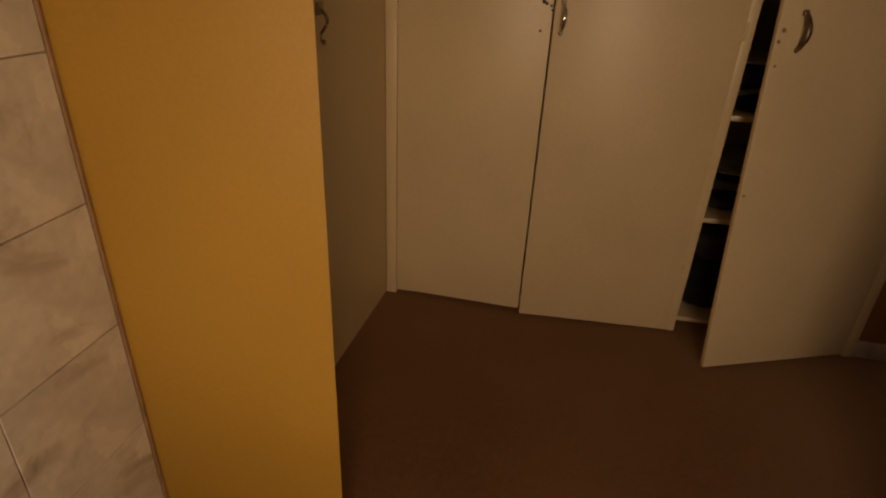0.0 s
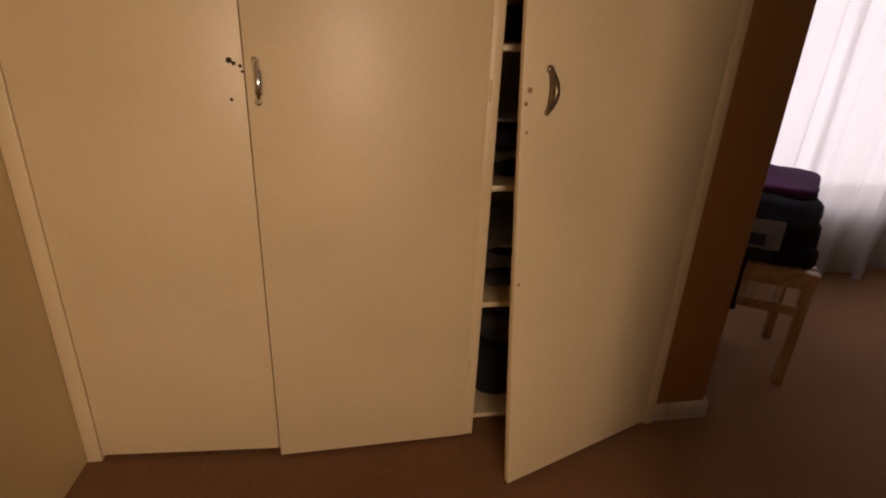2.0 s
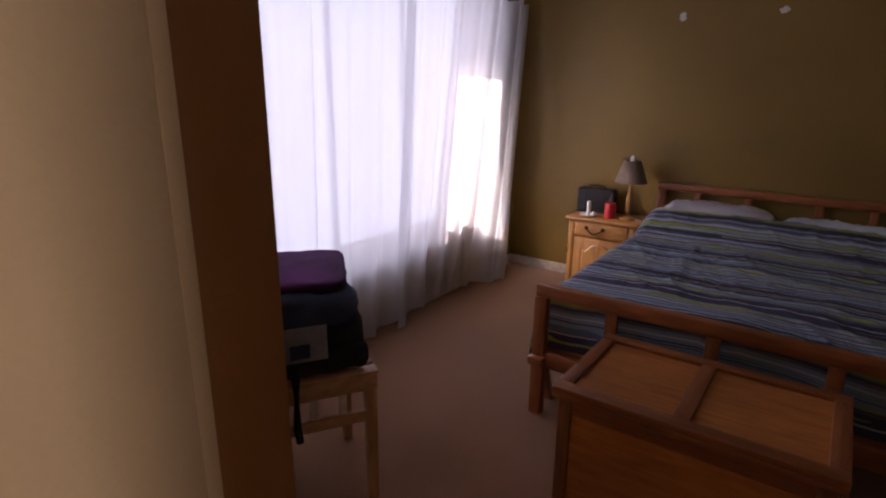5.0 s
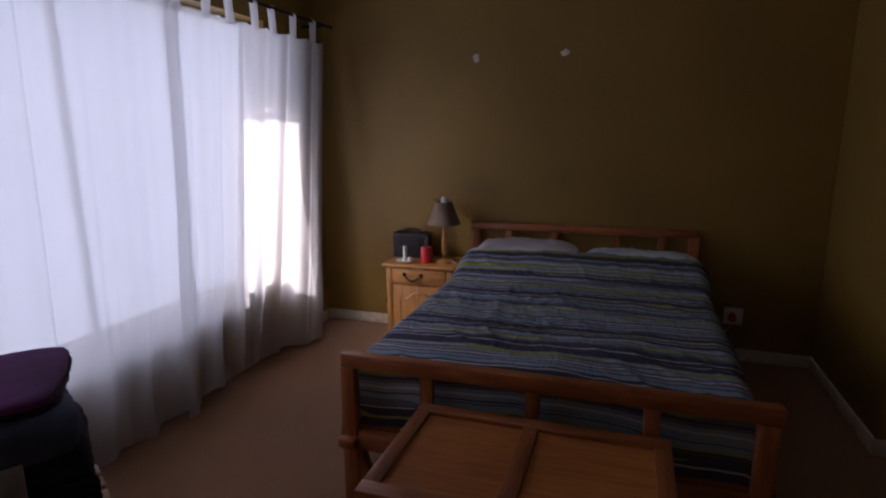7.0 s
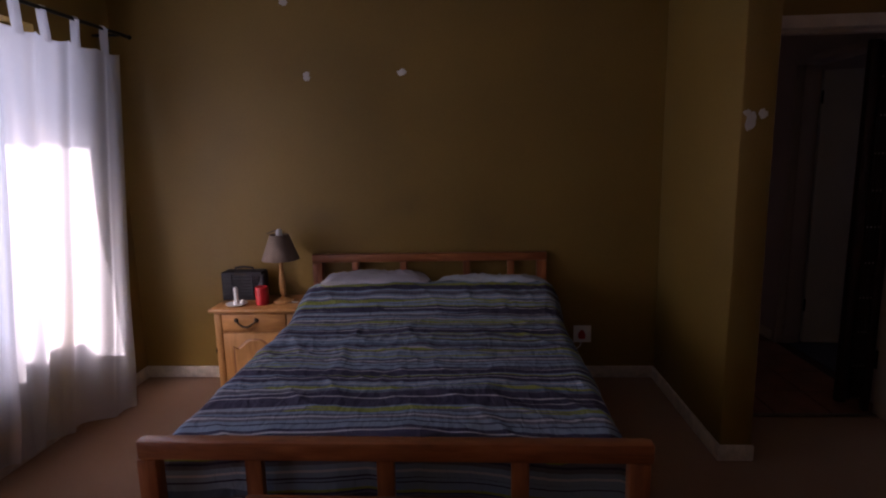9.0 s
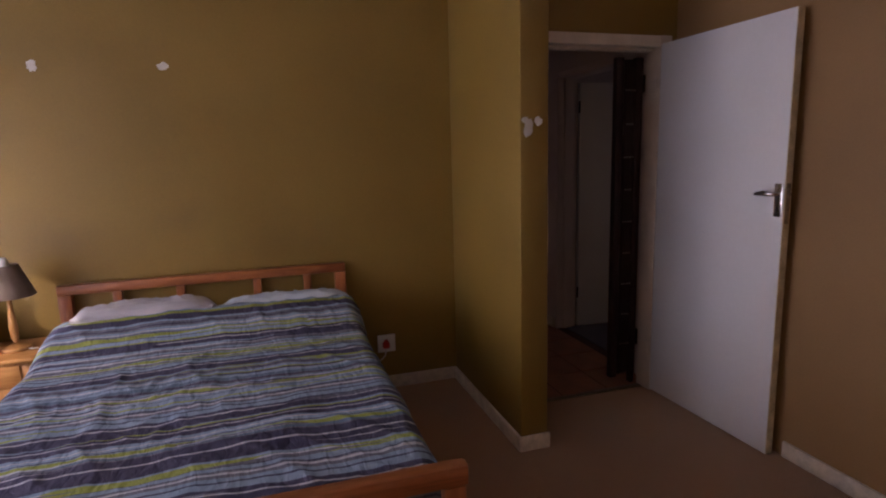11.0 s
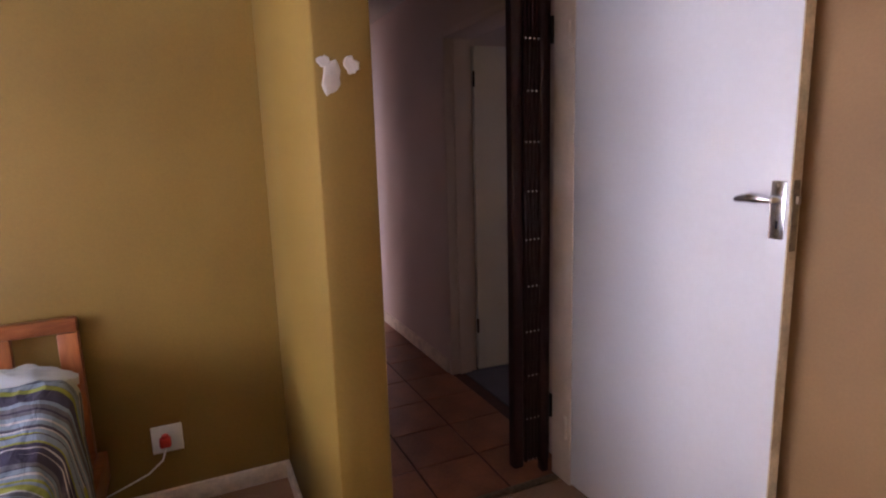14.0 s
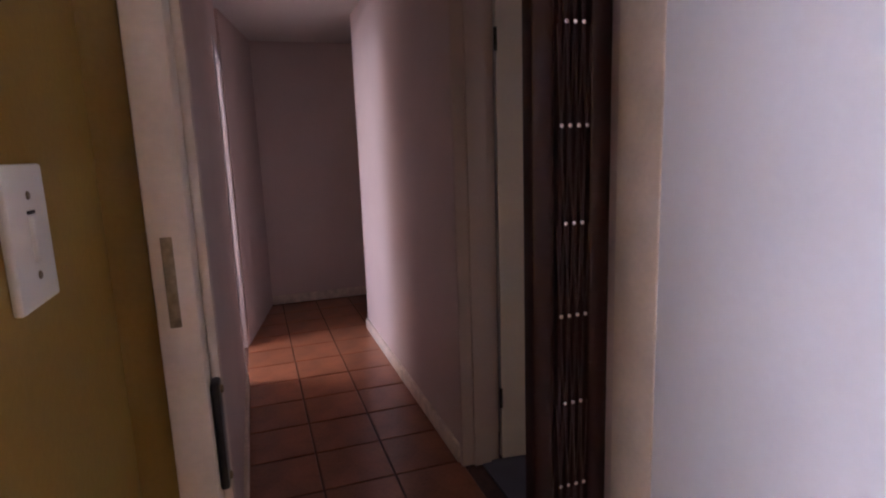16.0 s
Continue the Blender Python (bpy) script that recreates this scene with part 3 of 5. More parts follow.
wall_hall_corner = setting("wall_hall_corner", bx(0, 1.2, 0, 0.12, 0, 2.36, m=pose(8.235, 0.01, 0, 0, 0, -10.5)), OFFWHITE, "off-white wall at the hall's end", "wall")
wall_hall_end = setting("wall_hall_end", bx(9.34, 9.46, -2.6, 0.2, 0, 2.36), OFFWHITE, "shaded off-white wall closing the hall", "wall")
setting("wall_hall_near", bx(4.965, 5.30, HR - 0.17, HR, 0, 2.36), OFFWHITE, "short off-white hall wall beside the gate", "wall")
setting("wall_hall_lintel", bx(5.30, 6.165, HR - 0.17, HR, 2.06, 2.36), OFFWHITE, "off-white wall over the next doorway", "wall")
bm = bx(6.165, 8.25, HR - 0.17, HR, 0, 2.36)
box(bm, 8.13, 8.25, -2.6, HR - 0.17, 0, 2.36)
wall_hall_right = setting("wall_hall_right", bm, OFFWHITE, "off-white hall wall with a doorway", "wall")
bm = bx(5.0, 6.4, -2.7, -2.6, 0, 2.36)
box(bm, 4.97, 5.0, -2.6, HR - 0.17, 0, 2.36)
box(bm, 6.35, 6.45, -2.6, HR - 0.17, 0, 2.36)
wall_grey_room = setting("wall_grey_room", bm, OFFWHITE, "dim walls of the next room", "wall")
wall_hall_close = setting("wall_hall_close", bx(8.25, 9.46, -2.7, -2.6, 0, 2.36), OFFWHITE, "wall closing the hall's side", "wall")
bm = bx(7.2, 7.3, 0.18, 2.6, 0, 2.36)
box(bm, 7.3, 8.22, 2.5, 2.6, 0, 0.9)
box(bm, 7.3, 8.22, 2.5, 2.6, 2.1, 2.36)
wall_side_room = setting("wall_side_room", bm, OFFWHITE, "off-white walls of the side room", "wall")

# outside: unseen slab and wall, added to limit the sun patch on the curtain
eave = setting("eave", bx(0.5, 6.2, NORTH + 0.2, 4.62, 2.30, 2.42), OUTWALL, "unseen eave-like slab added to shade the bedroom window", "eave")
sun_block_wall = setting("wall_sun_block", bx(1.70, 1.90, NORTH + 0.2, 7.80, -0.3, 5.2), OUTWALL, "unseen plastered wall added to keep sun off the window", "wall")

# skirtings
def skirting(x0, x1, y0, y1, h=0.078):
    return setting("baseboard", bx(x0, x1, y0, y1, 0, h, bevel=0.004), SKIRT, "scuffed off-white painted skirting board", "baseboard", True)


skirting(EAST - 0.016, EAST, 0.232, NORTH)
skirting(NIBX + 0.001, EAST - 0.016, 0.232, 0.248)
skirting(NIBX - 0.016, NIBX, 0.080, 0.248)
skirting(2.060, EAST - 0.016, NORTH - 0.016, NORTH)
skirting(1.56, 3.99, SOUTH, SOUTH + 0.016)
skirting(1.842, 2.074, 2.408, 2.424)
skirting(2.060, 2.074, 2.424, NORTH - 0.016)
skirting(6.17, 8.25, HR, HR + 0.016, 0.085)
skirting(8.25, 8.266, HR - 0.6, HR + 0.016, 0.085)
skirting(9.324, 9.34, -2.5, -0.2, 0.085)
skirting(4.98, 7.46, HL - 0.016, HL, 0.085)
part("threshold_strip", bx(4.905, 4.945, -0.80, -0.02, -0.002, 0.006, bevel=0.002), TARNISH, floor)


def filler_patch(wall, x, y, z, axis, ry, rz, seed):
    """A dab of white filler on a wall."""
    rnd = random.Random(seed)
    bm = bmesh.new()
    ring = []
    for k in range(18):
        a = 2 * math.pi * k / 18
        r = 1 + rnd.uniform(-0.22, 0.2)
        ring.append((ry * r * math.cos(a), rz * r * math.sin(a)))
    low = [bm.verts.new((x, y + a, z + b)) for a, b in ring]
    high = [bm.verts.new((x - 0.003, y + a * 0.85, z + b * 0.85)) for a, b in ring]
    for k in range(18):
        bm.faces.new((low[k], low[(k + 1) % 18], high[(k + 1) % 18], high[k]))
    bm.faces.new(high)
    part("filler_patch", bm, PLASTER, wall, "rough dab of white filler")


filler_patch(wall_east, EAST, 2.407, 1.957, "x", 0.022, 0.030, 1)
filler_patch(wall_east, EAST, 1.813, 1.965, "x", 0.027, 0.020, 2)
filler_patch(wall_east, EAST, 2.525, 2.40, "x", 0.026, 0.026, 3)
filler_patch(wall_nib, NIBX, 0.190, 1.574, "x", 0.023, 0.042, 4)
filler_patch(wall_nib, NIBX, 0.206, 1.611, "x", 0.016, 0.014, 6)
filler_patch(wall_nib, NIBX, 0.140, 1.603, "x", 0.019, 0.021, 5)

# ---- bedroom window ----
window = tagged(new("window_1"), "wide steel-framed bedroom window behind sheer curtains", "window", kind="structure")
bm = bx(WX0, WX1, NORTH + 0.12, NORTH + 0.16, WZ0, WZ0 + 0.04)
box(bm, WX0, WX1, NORTH + 0.12, NORTH + 0.16, WZ1 - 0.04, WZ1)
box(bm, WX0, WX0 + 0.04, NORTH + 0.12, NORTH + 0.16, WZ0 + 0.04, WZ1 - 0.04)
box(bm, WX1 - 0.04, WX1, NORTH + 0.12, NORTH + 0.16, WZ0 + 0.04, WZ1 - 0.04)
part("window_frame", bm, FRAMEP, window)
step = (WX1 - WX0 - 0.08) / 4
for k in range(4):
    x = WX0 + 0.04 + k * step
    if k:
        part("mullion", bx(x - 0.015, x + 0.015, NORTH + 0.125, NORTH + 0.155, WZ0 + 0.04, WZ1 - 0.04), FRAMEP, window)
    pane = part("pane", bx(x + 0.016, x + step - 0.016, NORTH + 0.138, NORTH + 0.142, WZ0 + 0.045, WZ1 - 0.045), GLASS, window)
    pane.visible_shadow = False
part("window_sill", bx(WX0, WX1, NORTH - 0.02, NORTH + 0.12, WZ0 - 0.03, WZ0, bevel=0.004), SKIRT, window)

# ---- curtains ----
ROD_Y, ROD_Z = 3.465, 2.208


def curtain(x0, x1, seed, hem_y0, hem_y1, top, folds, flare, taper=0.0, lift=0.0):
    """One tab-top panel of sheer cotton with soft folds."""
    rnd = random.Random(seed)
    ph = [rnd.uniform(0, 6.28) for _ in range(8)]

    def place(u, v):
        warp = u + 0.018 * math.sin(9 * u + ph[0]) + 0.012 * math.sin(23 * u + ph[1])
        deep = (0.012 + 0.011 * (1 - v)) * (0.75 + 0.4 * math.sin(5 * u + ph[2]))
        fold = math.sin(2 * math.pi * folds * warp + ph[3]) + 0.45 * math.sin(2 * math.pi * folds * 2.17 * warp + ph[4]) + 0.3 * math.sin(2 * math.pi * folds * 0.37 * u + ph[5] + 1.5 * v)
        hem_y = hem_y0 + (hem_y1 - hem_y0) * max(0.0, (u - 0.6) / 0.4) ** 1.5
        base = (ROD_Y - 0.004) * v ** 0.8 + hem_y * (1 - v ** 0.8)
        x = x0 + (x1 - x0 + taper * (v - 0.4)) * u + 0.014 * math.sin(2 * math.pi * folds * warp + ph[6]) - flare * (1 - u) ** 6 * (1 - v) ** 3
        low = 0.012 + 0.010 * math.sin(2 * math.pi * folds * 0.8 * u + ph[7]) + lift * max(0.0, math.sin(math.pi * min(1.0, 0.12 + 0.95 * u))) ** 0.6 - lift * 0.5 * (1 - u) ** 5
        sag = 0.016 * abs(math.sin(math.pi * 7 * u)) * (v ** 6)
        crumple = 0.02 * (1 - v) ** 5 * math.sin(31 * u + 11 * v + ph[1])
        return (x, min(base + deep * fold + crumple - 0.9 * flare * (1 - u) ** 9 * (1 - v) ** 5, NORTH - 0.024), max(0.004, low) + (top - max(0.004, low)) * v - sag)

    ob = thing("curtain", ((x0 + x1) / 2, ROD_Y, 0), "sheer white cotton tab-top curtain, drawn and backlit", "curtain", "bedroom curtains")
    part("cloth", sheet(170, 60, place), SHEER, ob)
    hem = sheet(170, 3, lambda u, v: (place(u, v * 0.022)[0], place(u, v * 0.022)[1] - 0.003, place(u, v * 0.022)[2]))
    part("hem", hem, SHEER, ob)
    count = max(6, round((x1 - x0) / 0.175))
    for k in range(count):
        u = (k + 0.35) / count
        cx, cy, cz = place(u, 1.0)
        lean = rnd.uniform(-0.02, 0.02)
        w = 0.026

        def loop(a, b, cx=cx, cz=cz, lean=lean, w=w):
            side = (b - 0.5) * 2 * w
            if a < 0.45:
                f = a / 0.45
                return (cx + side * (1 - 0.3 * f) + lean * f, cy - 0.006 - 0.008 * f, cz - 0.02 + (ROD_Z - cz + 0.02) * f)
            if a < 0.6:
                g = (a - 0.45) / 0.15 * math.pi
                return (cx + side * 0.7 + lean, ROD_Y - 0.014 * math.cos(g), ROD_Z + 0.014 * math.sin(g))
            f = (1 - a) / 0.4
            return (cx + side * (1 - 0.3 * f) + lean * f, cy + 0.008 + 0.006 * f, cz - 0.02 + (ROD_Z - cz + 0.02) * f)

        part("tab", sheet(16, 3, loop), SHEER, ob)
    return ob


curtain(3.82, 5.075, 11, 3.575, 3.415, 2.085, 6, 0.09, 0.30, 0.045)
curtain(2.08, 3.93, 23, 3.555, 3.575, 2.085, 7, 0.02)
sill_box = thing("storage_box", (4.51, NORTH + 0.02, WZ0), "dark cardboard box on the window sill behind the curtain", "box")
part("body", bx(4.337, 4.668, NORTH - 0.018, NORTH + 0.095, WZ0, WZ0 + 0.075, bevel=0.004), BAGC, sill_box)
part("lid", bx(4.333, 4.672, NORTH - 0.0195, NORTH + 0.098, WZ0 + 0.076, WZ0 + 0.094, bevel=0.004), BAGC, sill_box)
rod = thing("curtain_rod", (3.7, ROD_Y, ROD_Z), "dark metal curtain rod over the window", "curtain rod")
part("pole", tube([(2.09, ROD_Y, ROD_Z), (3.7, ROD_Y, ROD_Z), (5.385, ROD_Y, ROD_Z)], 0.010), IRON, rod)
part("finial", lathe([(0.004, -0.014), (0.013, -0.006), (0.015, 0), (0.013, 0.006), (0.004, 0.014)], 14, (5.39, ROD_Y, ROD_Z)), IRON, rod)
for x in (2.2, 5.30):
    part("bracket", bx(x - 0.008, x + 0.008, ROD_Y + 0.008, NORTH, ROD_Z - 0.012, ROD_Z + 0.004, bevel=0.002), IRON, rod)

# ---- built-in cupboard ----
CY = 2.434
cupboard = thing("built_in_cupboard", (0.66, CY, 0), "cream painted built-in wardrobe with one door ajar", "wardrobe")
part("stile", bx(-0.204, -0.156, CY - 0.004, CY + 0.06, 0, TOP - 0.002, bevel=0.004), CREAM, cupboard)
part("stile", bx(1.085, 1.122, CY - 0.012, CY + 0.03, 0, TOP - 0.002, bevel=0.004), CREAM, cupboard)
part("stile", bx(1.799, 1.837, CY - 0.036, CY + 0.03, 0, TOP - 0.002, bevel=0.004), CREAM, cupboard)
part("plinth", bx(-0.155, 1.085, CY + 0.032, CY + 0.045, 0, 0.05), CREAM, cupboard)
part("divider", bx(1.092, 1.112, CY + 0.03, 3.028, 0, TOP - 0.002), INNER, cupboard)
part("side_panel", bx(1.814, 1.836, CY + 0.03, 3.028, 0, TOP - 0.002), INNER, cupboard)
for z in (0.045, 0.528, 0.950, 1.372, 1.794):
    part("shelf", bx(1.113, 1.813, CY + 0.045, 3.02, z - 0.02, z, bevel=0.002), CREAM, cupboard, "painted shelf with a worn front edge")


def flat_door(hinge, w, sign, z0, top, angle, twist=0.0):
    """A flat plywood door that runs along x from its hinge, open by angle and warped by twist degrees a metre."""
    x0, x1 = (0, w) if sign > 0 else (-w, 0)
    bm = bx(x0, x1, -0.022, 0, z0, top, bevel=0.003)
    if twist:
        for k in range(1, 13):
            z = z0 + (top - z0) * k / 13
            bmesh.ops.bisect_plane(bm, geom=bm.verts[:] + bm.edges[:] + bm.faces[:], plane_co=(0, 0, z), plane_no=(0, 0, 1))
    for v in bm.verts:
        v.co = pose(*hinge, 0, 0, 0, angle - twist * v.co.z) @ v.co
    return part("door", bm, CREAM, cupboard)


def d_handle(parent, m, mat, h=0.112):
    """An old pressed handle: two rounded plates and a bowed grip, in the xz plane of a door face at y = 0."""
    bow = [(0.006 * math.sin(math.pi * f), -0.004 - 0.026 * math.sin(math.pi * f) ** 0.8, h * (f - 0.5)) for f in (k / 16 for k in range(17))]
    bm = tube(bow, lambda f: 0.0065 + 0.0045 * math.sin(math.pi * f), 12)
    bmesh.ops.transform(bm, matrix=m, verts=bm.verts)
    grip = part("handle", bm, mat, parent, "worn pressed metal handle")
    for z in (-h / 2, h / 2):
        bm = lathe([(0.004, -0.004), (0.009, -0.004), (0.011, 0.0), (0.0085, 0.004), (0.003, 0.006)], 14)
        bmesh.ops.transform(bm, matrix=m @ pose(0, -0.001, z, 90, 0, 0), verts=bm.verts)
        part("handle_plate", bm, mat, grip)


def hinge(parent, x, y, z, m=None):
    bm = lathe([(0.005, -0.03), (0.006, -0.028), (0.006, 0.028), (0.005, 0.03)], 10, (x, y, z))
    box(bm, x - 0.02, x, y, y + 0.004, z - 0.028, z + 0.028)
    part("hinge", bm, CREAM, parent)


door_a = flat_door((-0.154, CY + 0.026), 0.584, 1, 0.020, TOP - 0.03, -3.2)
door_b = flat_door((1.083, CY - 0.006), 0.650, -1, 0.012, TOP - 0.03, 2.4)
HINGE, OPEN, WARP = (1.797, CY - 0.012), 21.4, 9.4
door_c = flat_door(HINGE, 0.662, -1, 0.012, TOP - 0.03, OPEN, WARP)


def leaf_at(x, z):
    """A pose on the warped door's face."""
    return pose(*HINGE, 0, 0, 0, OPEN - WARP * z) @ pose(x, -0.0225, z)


d_handle(door_b, pose(1.083, CY - 0.006, 0, 0, 0, 2.4) @ pose(-0.622, -0.0225, 1.266), CHROME, 0.104)
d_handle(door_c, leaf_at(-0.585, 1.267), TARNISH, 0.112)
for z in (0.30, 1.25, 2.2):
    hinge(cupboard, 1.800, CY - 0.018, z)
    hinge(cupboard, 1.089, CY - 0.018, z)
    hinge(cupboard, -0.158, CY - 0.002, z)
for x, z, r in ((0.393, 1.313, 0.008), (0.404, 1.306, 0.006), (0.390, 1.214, 0.005), (0.421, 1.300, 0.006), (0.424, 1.286, 0.005)):
    bm = lathe([(r, 0), (r * 0.9, 0.0016), (r * 0.4, 0.002)], 9)
    bmesh.ops.transform(bm, matrix=pose(x, CY - 0.0265, z, 90, 0, 0), verts=bm.verts)
    part("screw_hole", bm, BATTEN, door_a, "open hole of a missing handle")
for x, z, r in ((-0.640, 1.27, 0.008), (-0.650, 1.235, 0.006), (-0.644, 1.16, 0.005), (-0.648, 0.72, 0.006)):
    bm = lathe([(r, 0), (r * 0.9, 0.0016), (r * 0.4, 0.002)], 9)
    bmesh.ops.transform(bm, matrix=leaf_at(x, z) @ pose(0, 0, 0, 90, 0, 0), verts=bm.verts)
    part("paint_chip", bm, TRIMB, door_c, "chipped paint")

# things on the cupboard's shelves
rnd = random.Random(4)


def folded(name, x0, x1, y0, y1, z0, z1, mat, label, category, seed, parent_group=""):
    """A soft folded cloth: rounded slab with sagging, uneven sides."""
    r = random.Random(seed)
    bm = bmesh.new()
    bmesh.ops.create_cube(bm, size=1)
    bmesh.ops.subdivide_edges(bm, edges=bm.edges, cuts=15, use_grid_fill=True)
    off = Vector((r.uniform(0, 9), r.uniform(0, 9), r.uniform(0, 9)))
    for v in bm.verts:
        c = v.co.copy()
        k = (abs(2 * c.x) ** 6 + abs(2 * c.y) ** 6 + abs(2 * c.z) ** 4)
        c *= 1 / max(1.0, k ** 0.16)
        p = Vector((x0 + (c.x + 0.5) * (x1 - x0), y0 + (c.y + 0.5) * (y1 - y0), z0 + (c.z + 0.5) * (z1 - z0)))
        soft = min(1.0, (z1 - z0) / 0.09)
        n = noise.noise_vector(p * 9 + off) * 0.018 + noise.noise_vector(p * 24 + off) * 0.009 + noise.noise_vector(p * 50 + off) * 0.004
        n *= soft
        p += Vector((n.x, n.y, n.z * (0.8 if c.z > -0.4 else 0.0)))
        p.z = max(p.z, z0)
        v.co = p
    ob = tagged(link(name, bm, mat, True), label, category, parent_group)
    return ob


for z, items in ((0.045, (("NAVY", 0.24), ("BAGC", 0.15))), (0.528, (("BAGC", 0.06), ("NAVY", 0.10), ("PAPER", 0.02))), (0.950, (("NAVY", 0.10), ("PLUM", 0.07), ("PAPER", 0.02))),
                 (1.372, (("NAVY", 0.10), ("CARD", 0.03), ("BAGC", 0.10))), (1.794, (("NAVY", 0.2),))):
    zz = z
    for k, (mat_name, h) in enumerate(items):
        mat = {"NAVY": NAVY, "BAGC": BAGC, "PLUM": PLUM, "PAPER": PAPER, "CARD": CARD}[mat_name]
        x0 = 1.135 + rnd.uniform(0.0, 0.03)
        folded("folded_clothes", x0, 1.78, CY + 0.11 + rnd.uniform(0, 0.06), 2.98, zz, zz + h, mat, "dark folded clothes on a cupboard shelf", "clothes", 50 + k + int(z * 100), "clothes in the cupboard")
        zz += h

for z, lean, wide in ((0.632, 7, 0.36), (1.045, -6, 0.40), (1.478, 9, 0.30), (0.735, -5, 0.30)):
    bm = sheet(14, 2, lambda u, v, wide=wide: (wide * (u - 0.5), 0.16 * (v - 0.5), 0.022 * math.sin(2.6 * u + 0.4) - 0.012))
    bmesh.ops.solidify(bm, geom=bm.faces[:], thickness=0.003)
    ob = tagged(link("paper_sheet", bm, PAPER, True), "curled pale paper lying on folded clothes", "paper", "papers in the cupboard")
    ob.matrix_world = pose(1.135 + wide / 2, CY + 0.155, z, 0, lean, 4)

# ---- alcove wall hooks ----
for y in (1.768, 1.866):
    hx = ALCOVE_X - 0.0655 * (2.44 - y)
    ob = thing("coat_hook", (hx, y, 1.27), "tarnished metal coat hook screwed to the alcove wall", "hook", "coat hooks")
    part("back_plate", bx(hx, hx + 0.006, y - 0.026, y + 0.026, 1.268, 1.304, bevel=0.002), TARNISH, ob)
    pts = [(hx + 0.004 + 0.016 * math.sin(f * 5.2) + 0.012 * f, y + 0.006, 1.283 - 0.090 * f) for f in (k / 12 for k in range(13))]
    part("prong", tube(pts, lambda f: 0.0055 - 0.002 * f), TARNISH, ob)
    part("knob", lathe([(0.002, -0.008), (0.006, -0.004), (0.006, 0.004), (0.002, 0.008)], 12, (hx + 0.010, y + 0.006, 1.192)), TARNISH, ob)

# ---- bed ----
bed = thing("bed", (4.4, 1.63, 0), "reddish pine double bed with slatted head and foot rails", "bed")
FX = 3.433
part("foot_rail", bx(FX - 0.024, FX + 0.024, 0.880, 2.388, 0.588, 0.648, bevel=0.008), BEDW, bed)
part("foot_cross_rail", bx(FX - 0.018, FX + 0.018, 0.93, 2.33, 0.245, 0.325, bevel=0.006), BEDW, bed)
for y in (2.362, 0.919):
    part("foot_post", bx(FX - 0.024, FX + 0.024, y - 0.030, y + 0.030, 0.300, 0.588, bevel=0.006), BEDWZ, bed)
    part("foot_block", bx(FX - 0.055, FX + 0.05, y - 0.036, y + 0.036, 0.262, 0.302, bevel=0.008), BEDW, bed)
    part("leg", bx(-0.026, 0.026, -0.030, 0.030, -0.262, 0.0, bevel=0.006, m=pose(FX, y, 0.262)), BEDWZ, bed)
    part("brace", bx(-0.018, 0.018, -0.02, 0.02, -0.30, 0.0, bevel=0.004, m=pose(FX + 0.03, y, 0.27, 0, -24, 0)), BEDWZ, bed)
for y in (2.041, 1.648, 1.256):
    part("foot_slat", bx(FX - 0.014, FX + 0.014, y - 0.026, y + 0.026, 0.325, 0.588, bevel=0.004), BEDWZ, bed)
HX = 5.425
part("head_rail", bx(HX - 0.022, HX + 0.022, 0.932, 2.425, 0.796, 0.848, bevel=0.008), BEDW, bed)
part("head_cross_rail", bx(HX - 0.018, HX + 0.018, 0.95, 2.41, 0.40, 0.50, bevel=0.006), BEDW, bed)
for y in (2.392, 0.964):
    part("head_post", bx(HX - 0.024, HX + 0.024, y - 0.032, y + 0.032, 0.0, 0.796, bevel=0.006), BEDWZ, bed)
for y in (2.148, 1.838, 1.436, 1.156):
    part("head_slat", bx(HX - 0.014, HX + 0.014, y - 0.022, y + 0.022, 0.50, 0.796, bevel=0.004), BEDWZ, bed)
for y in (2.352, 0.908):
    part("side_rail", bx(FX + 0.024, HX - 0.024, y - 0.016, y + 0.016, 0.22, 0.33, bevel=0.005), BEDW, bed)
part("slat_base", bx(FX + 0.03, HX - 0.03, 0.925, 2.335, 0.30, 0.33), BEDW, bed)
mattress = tagged(link("mattress", bx(3.545, 5.395, 0.985, 2.325, 0.332, 0.555, bevel=0.05, segments=4), MATTR, True), "pale mattress on the pine bed", "mattress")


def pillow(x, y, z, lx, ly, lz, mat, label, seed, turn=0.0):
    r = random.Random(seed)
    bm = bmesh.new()
    bmesh.ops.create_cube(bm, size=2)
    bmesh.ops.subdivide_edges(bm, edges=bm.edges, cuts=27, use_grid_fill=True)
    off = Vector((r.uniform(0, 9), 0, 3))
    for v in bm.verts:
        a, b, c = v.co
        puff = max(0.06, (1 - abs(a) ** 3.2) * (1 - abs(b) ** 4)) ** 0.55
        nz = noise.noise(Vector((a * 2, b * 3, 0)) + off) * 0.16
        v.co = Vector((a * lx * (1 - 0.05 * b * b), b * ly * (1 - 0.05 * a * a), c * lz * puff * (1 + nz) + 0.012 * noise.noise(Vector((a * 4, b * 6, c)) + off) + 0.016 * puff * (1 - abs(noise.noise(Vector((a * 2.2 + b * 1.5, b * 5 - a * 2, 6)) + off))) ** 5))
    bmesh.ops.transform(bm, matrix=pose(x, y, z, 0, 14, turn), verts=bm.verts)
    return tagged(link("pillow", bm, mat, True), label, "pillow", "pillows on the bed")


pillow(5.268, 1.985, 0.680, 0.145, 0.335, 0.078, PILLOW, "crumpled grey pillow at the headboard", 3, 3)
pillow(5.292, 1.285, 0.655, 0.135, 0.35, 0.066, SHEET, "pale blue pillow under the striped duvet", 8, -2)


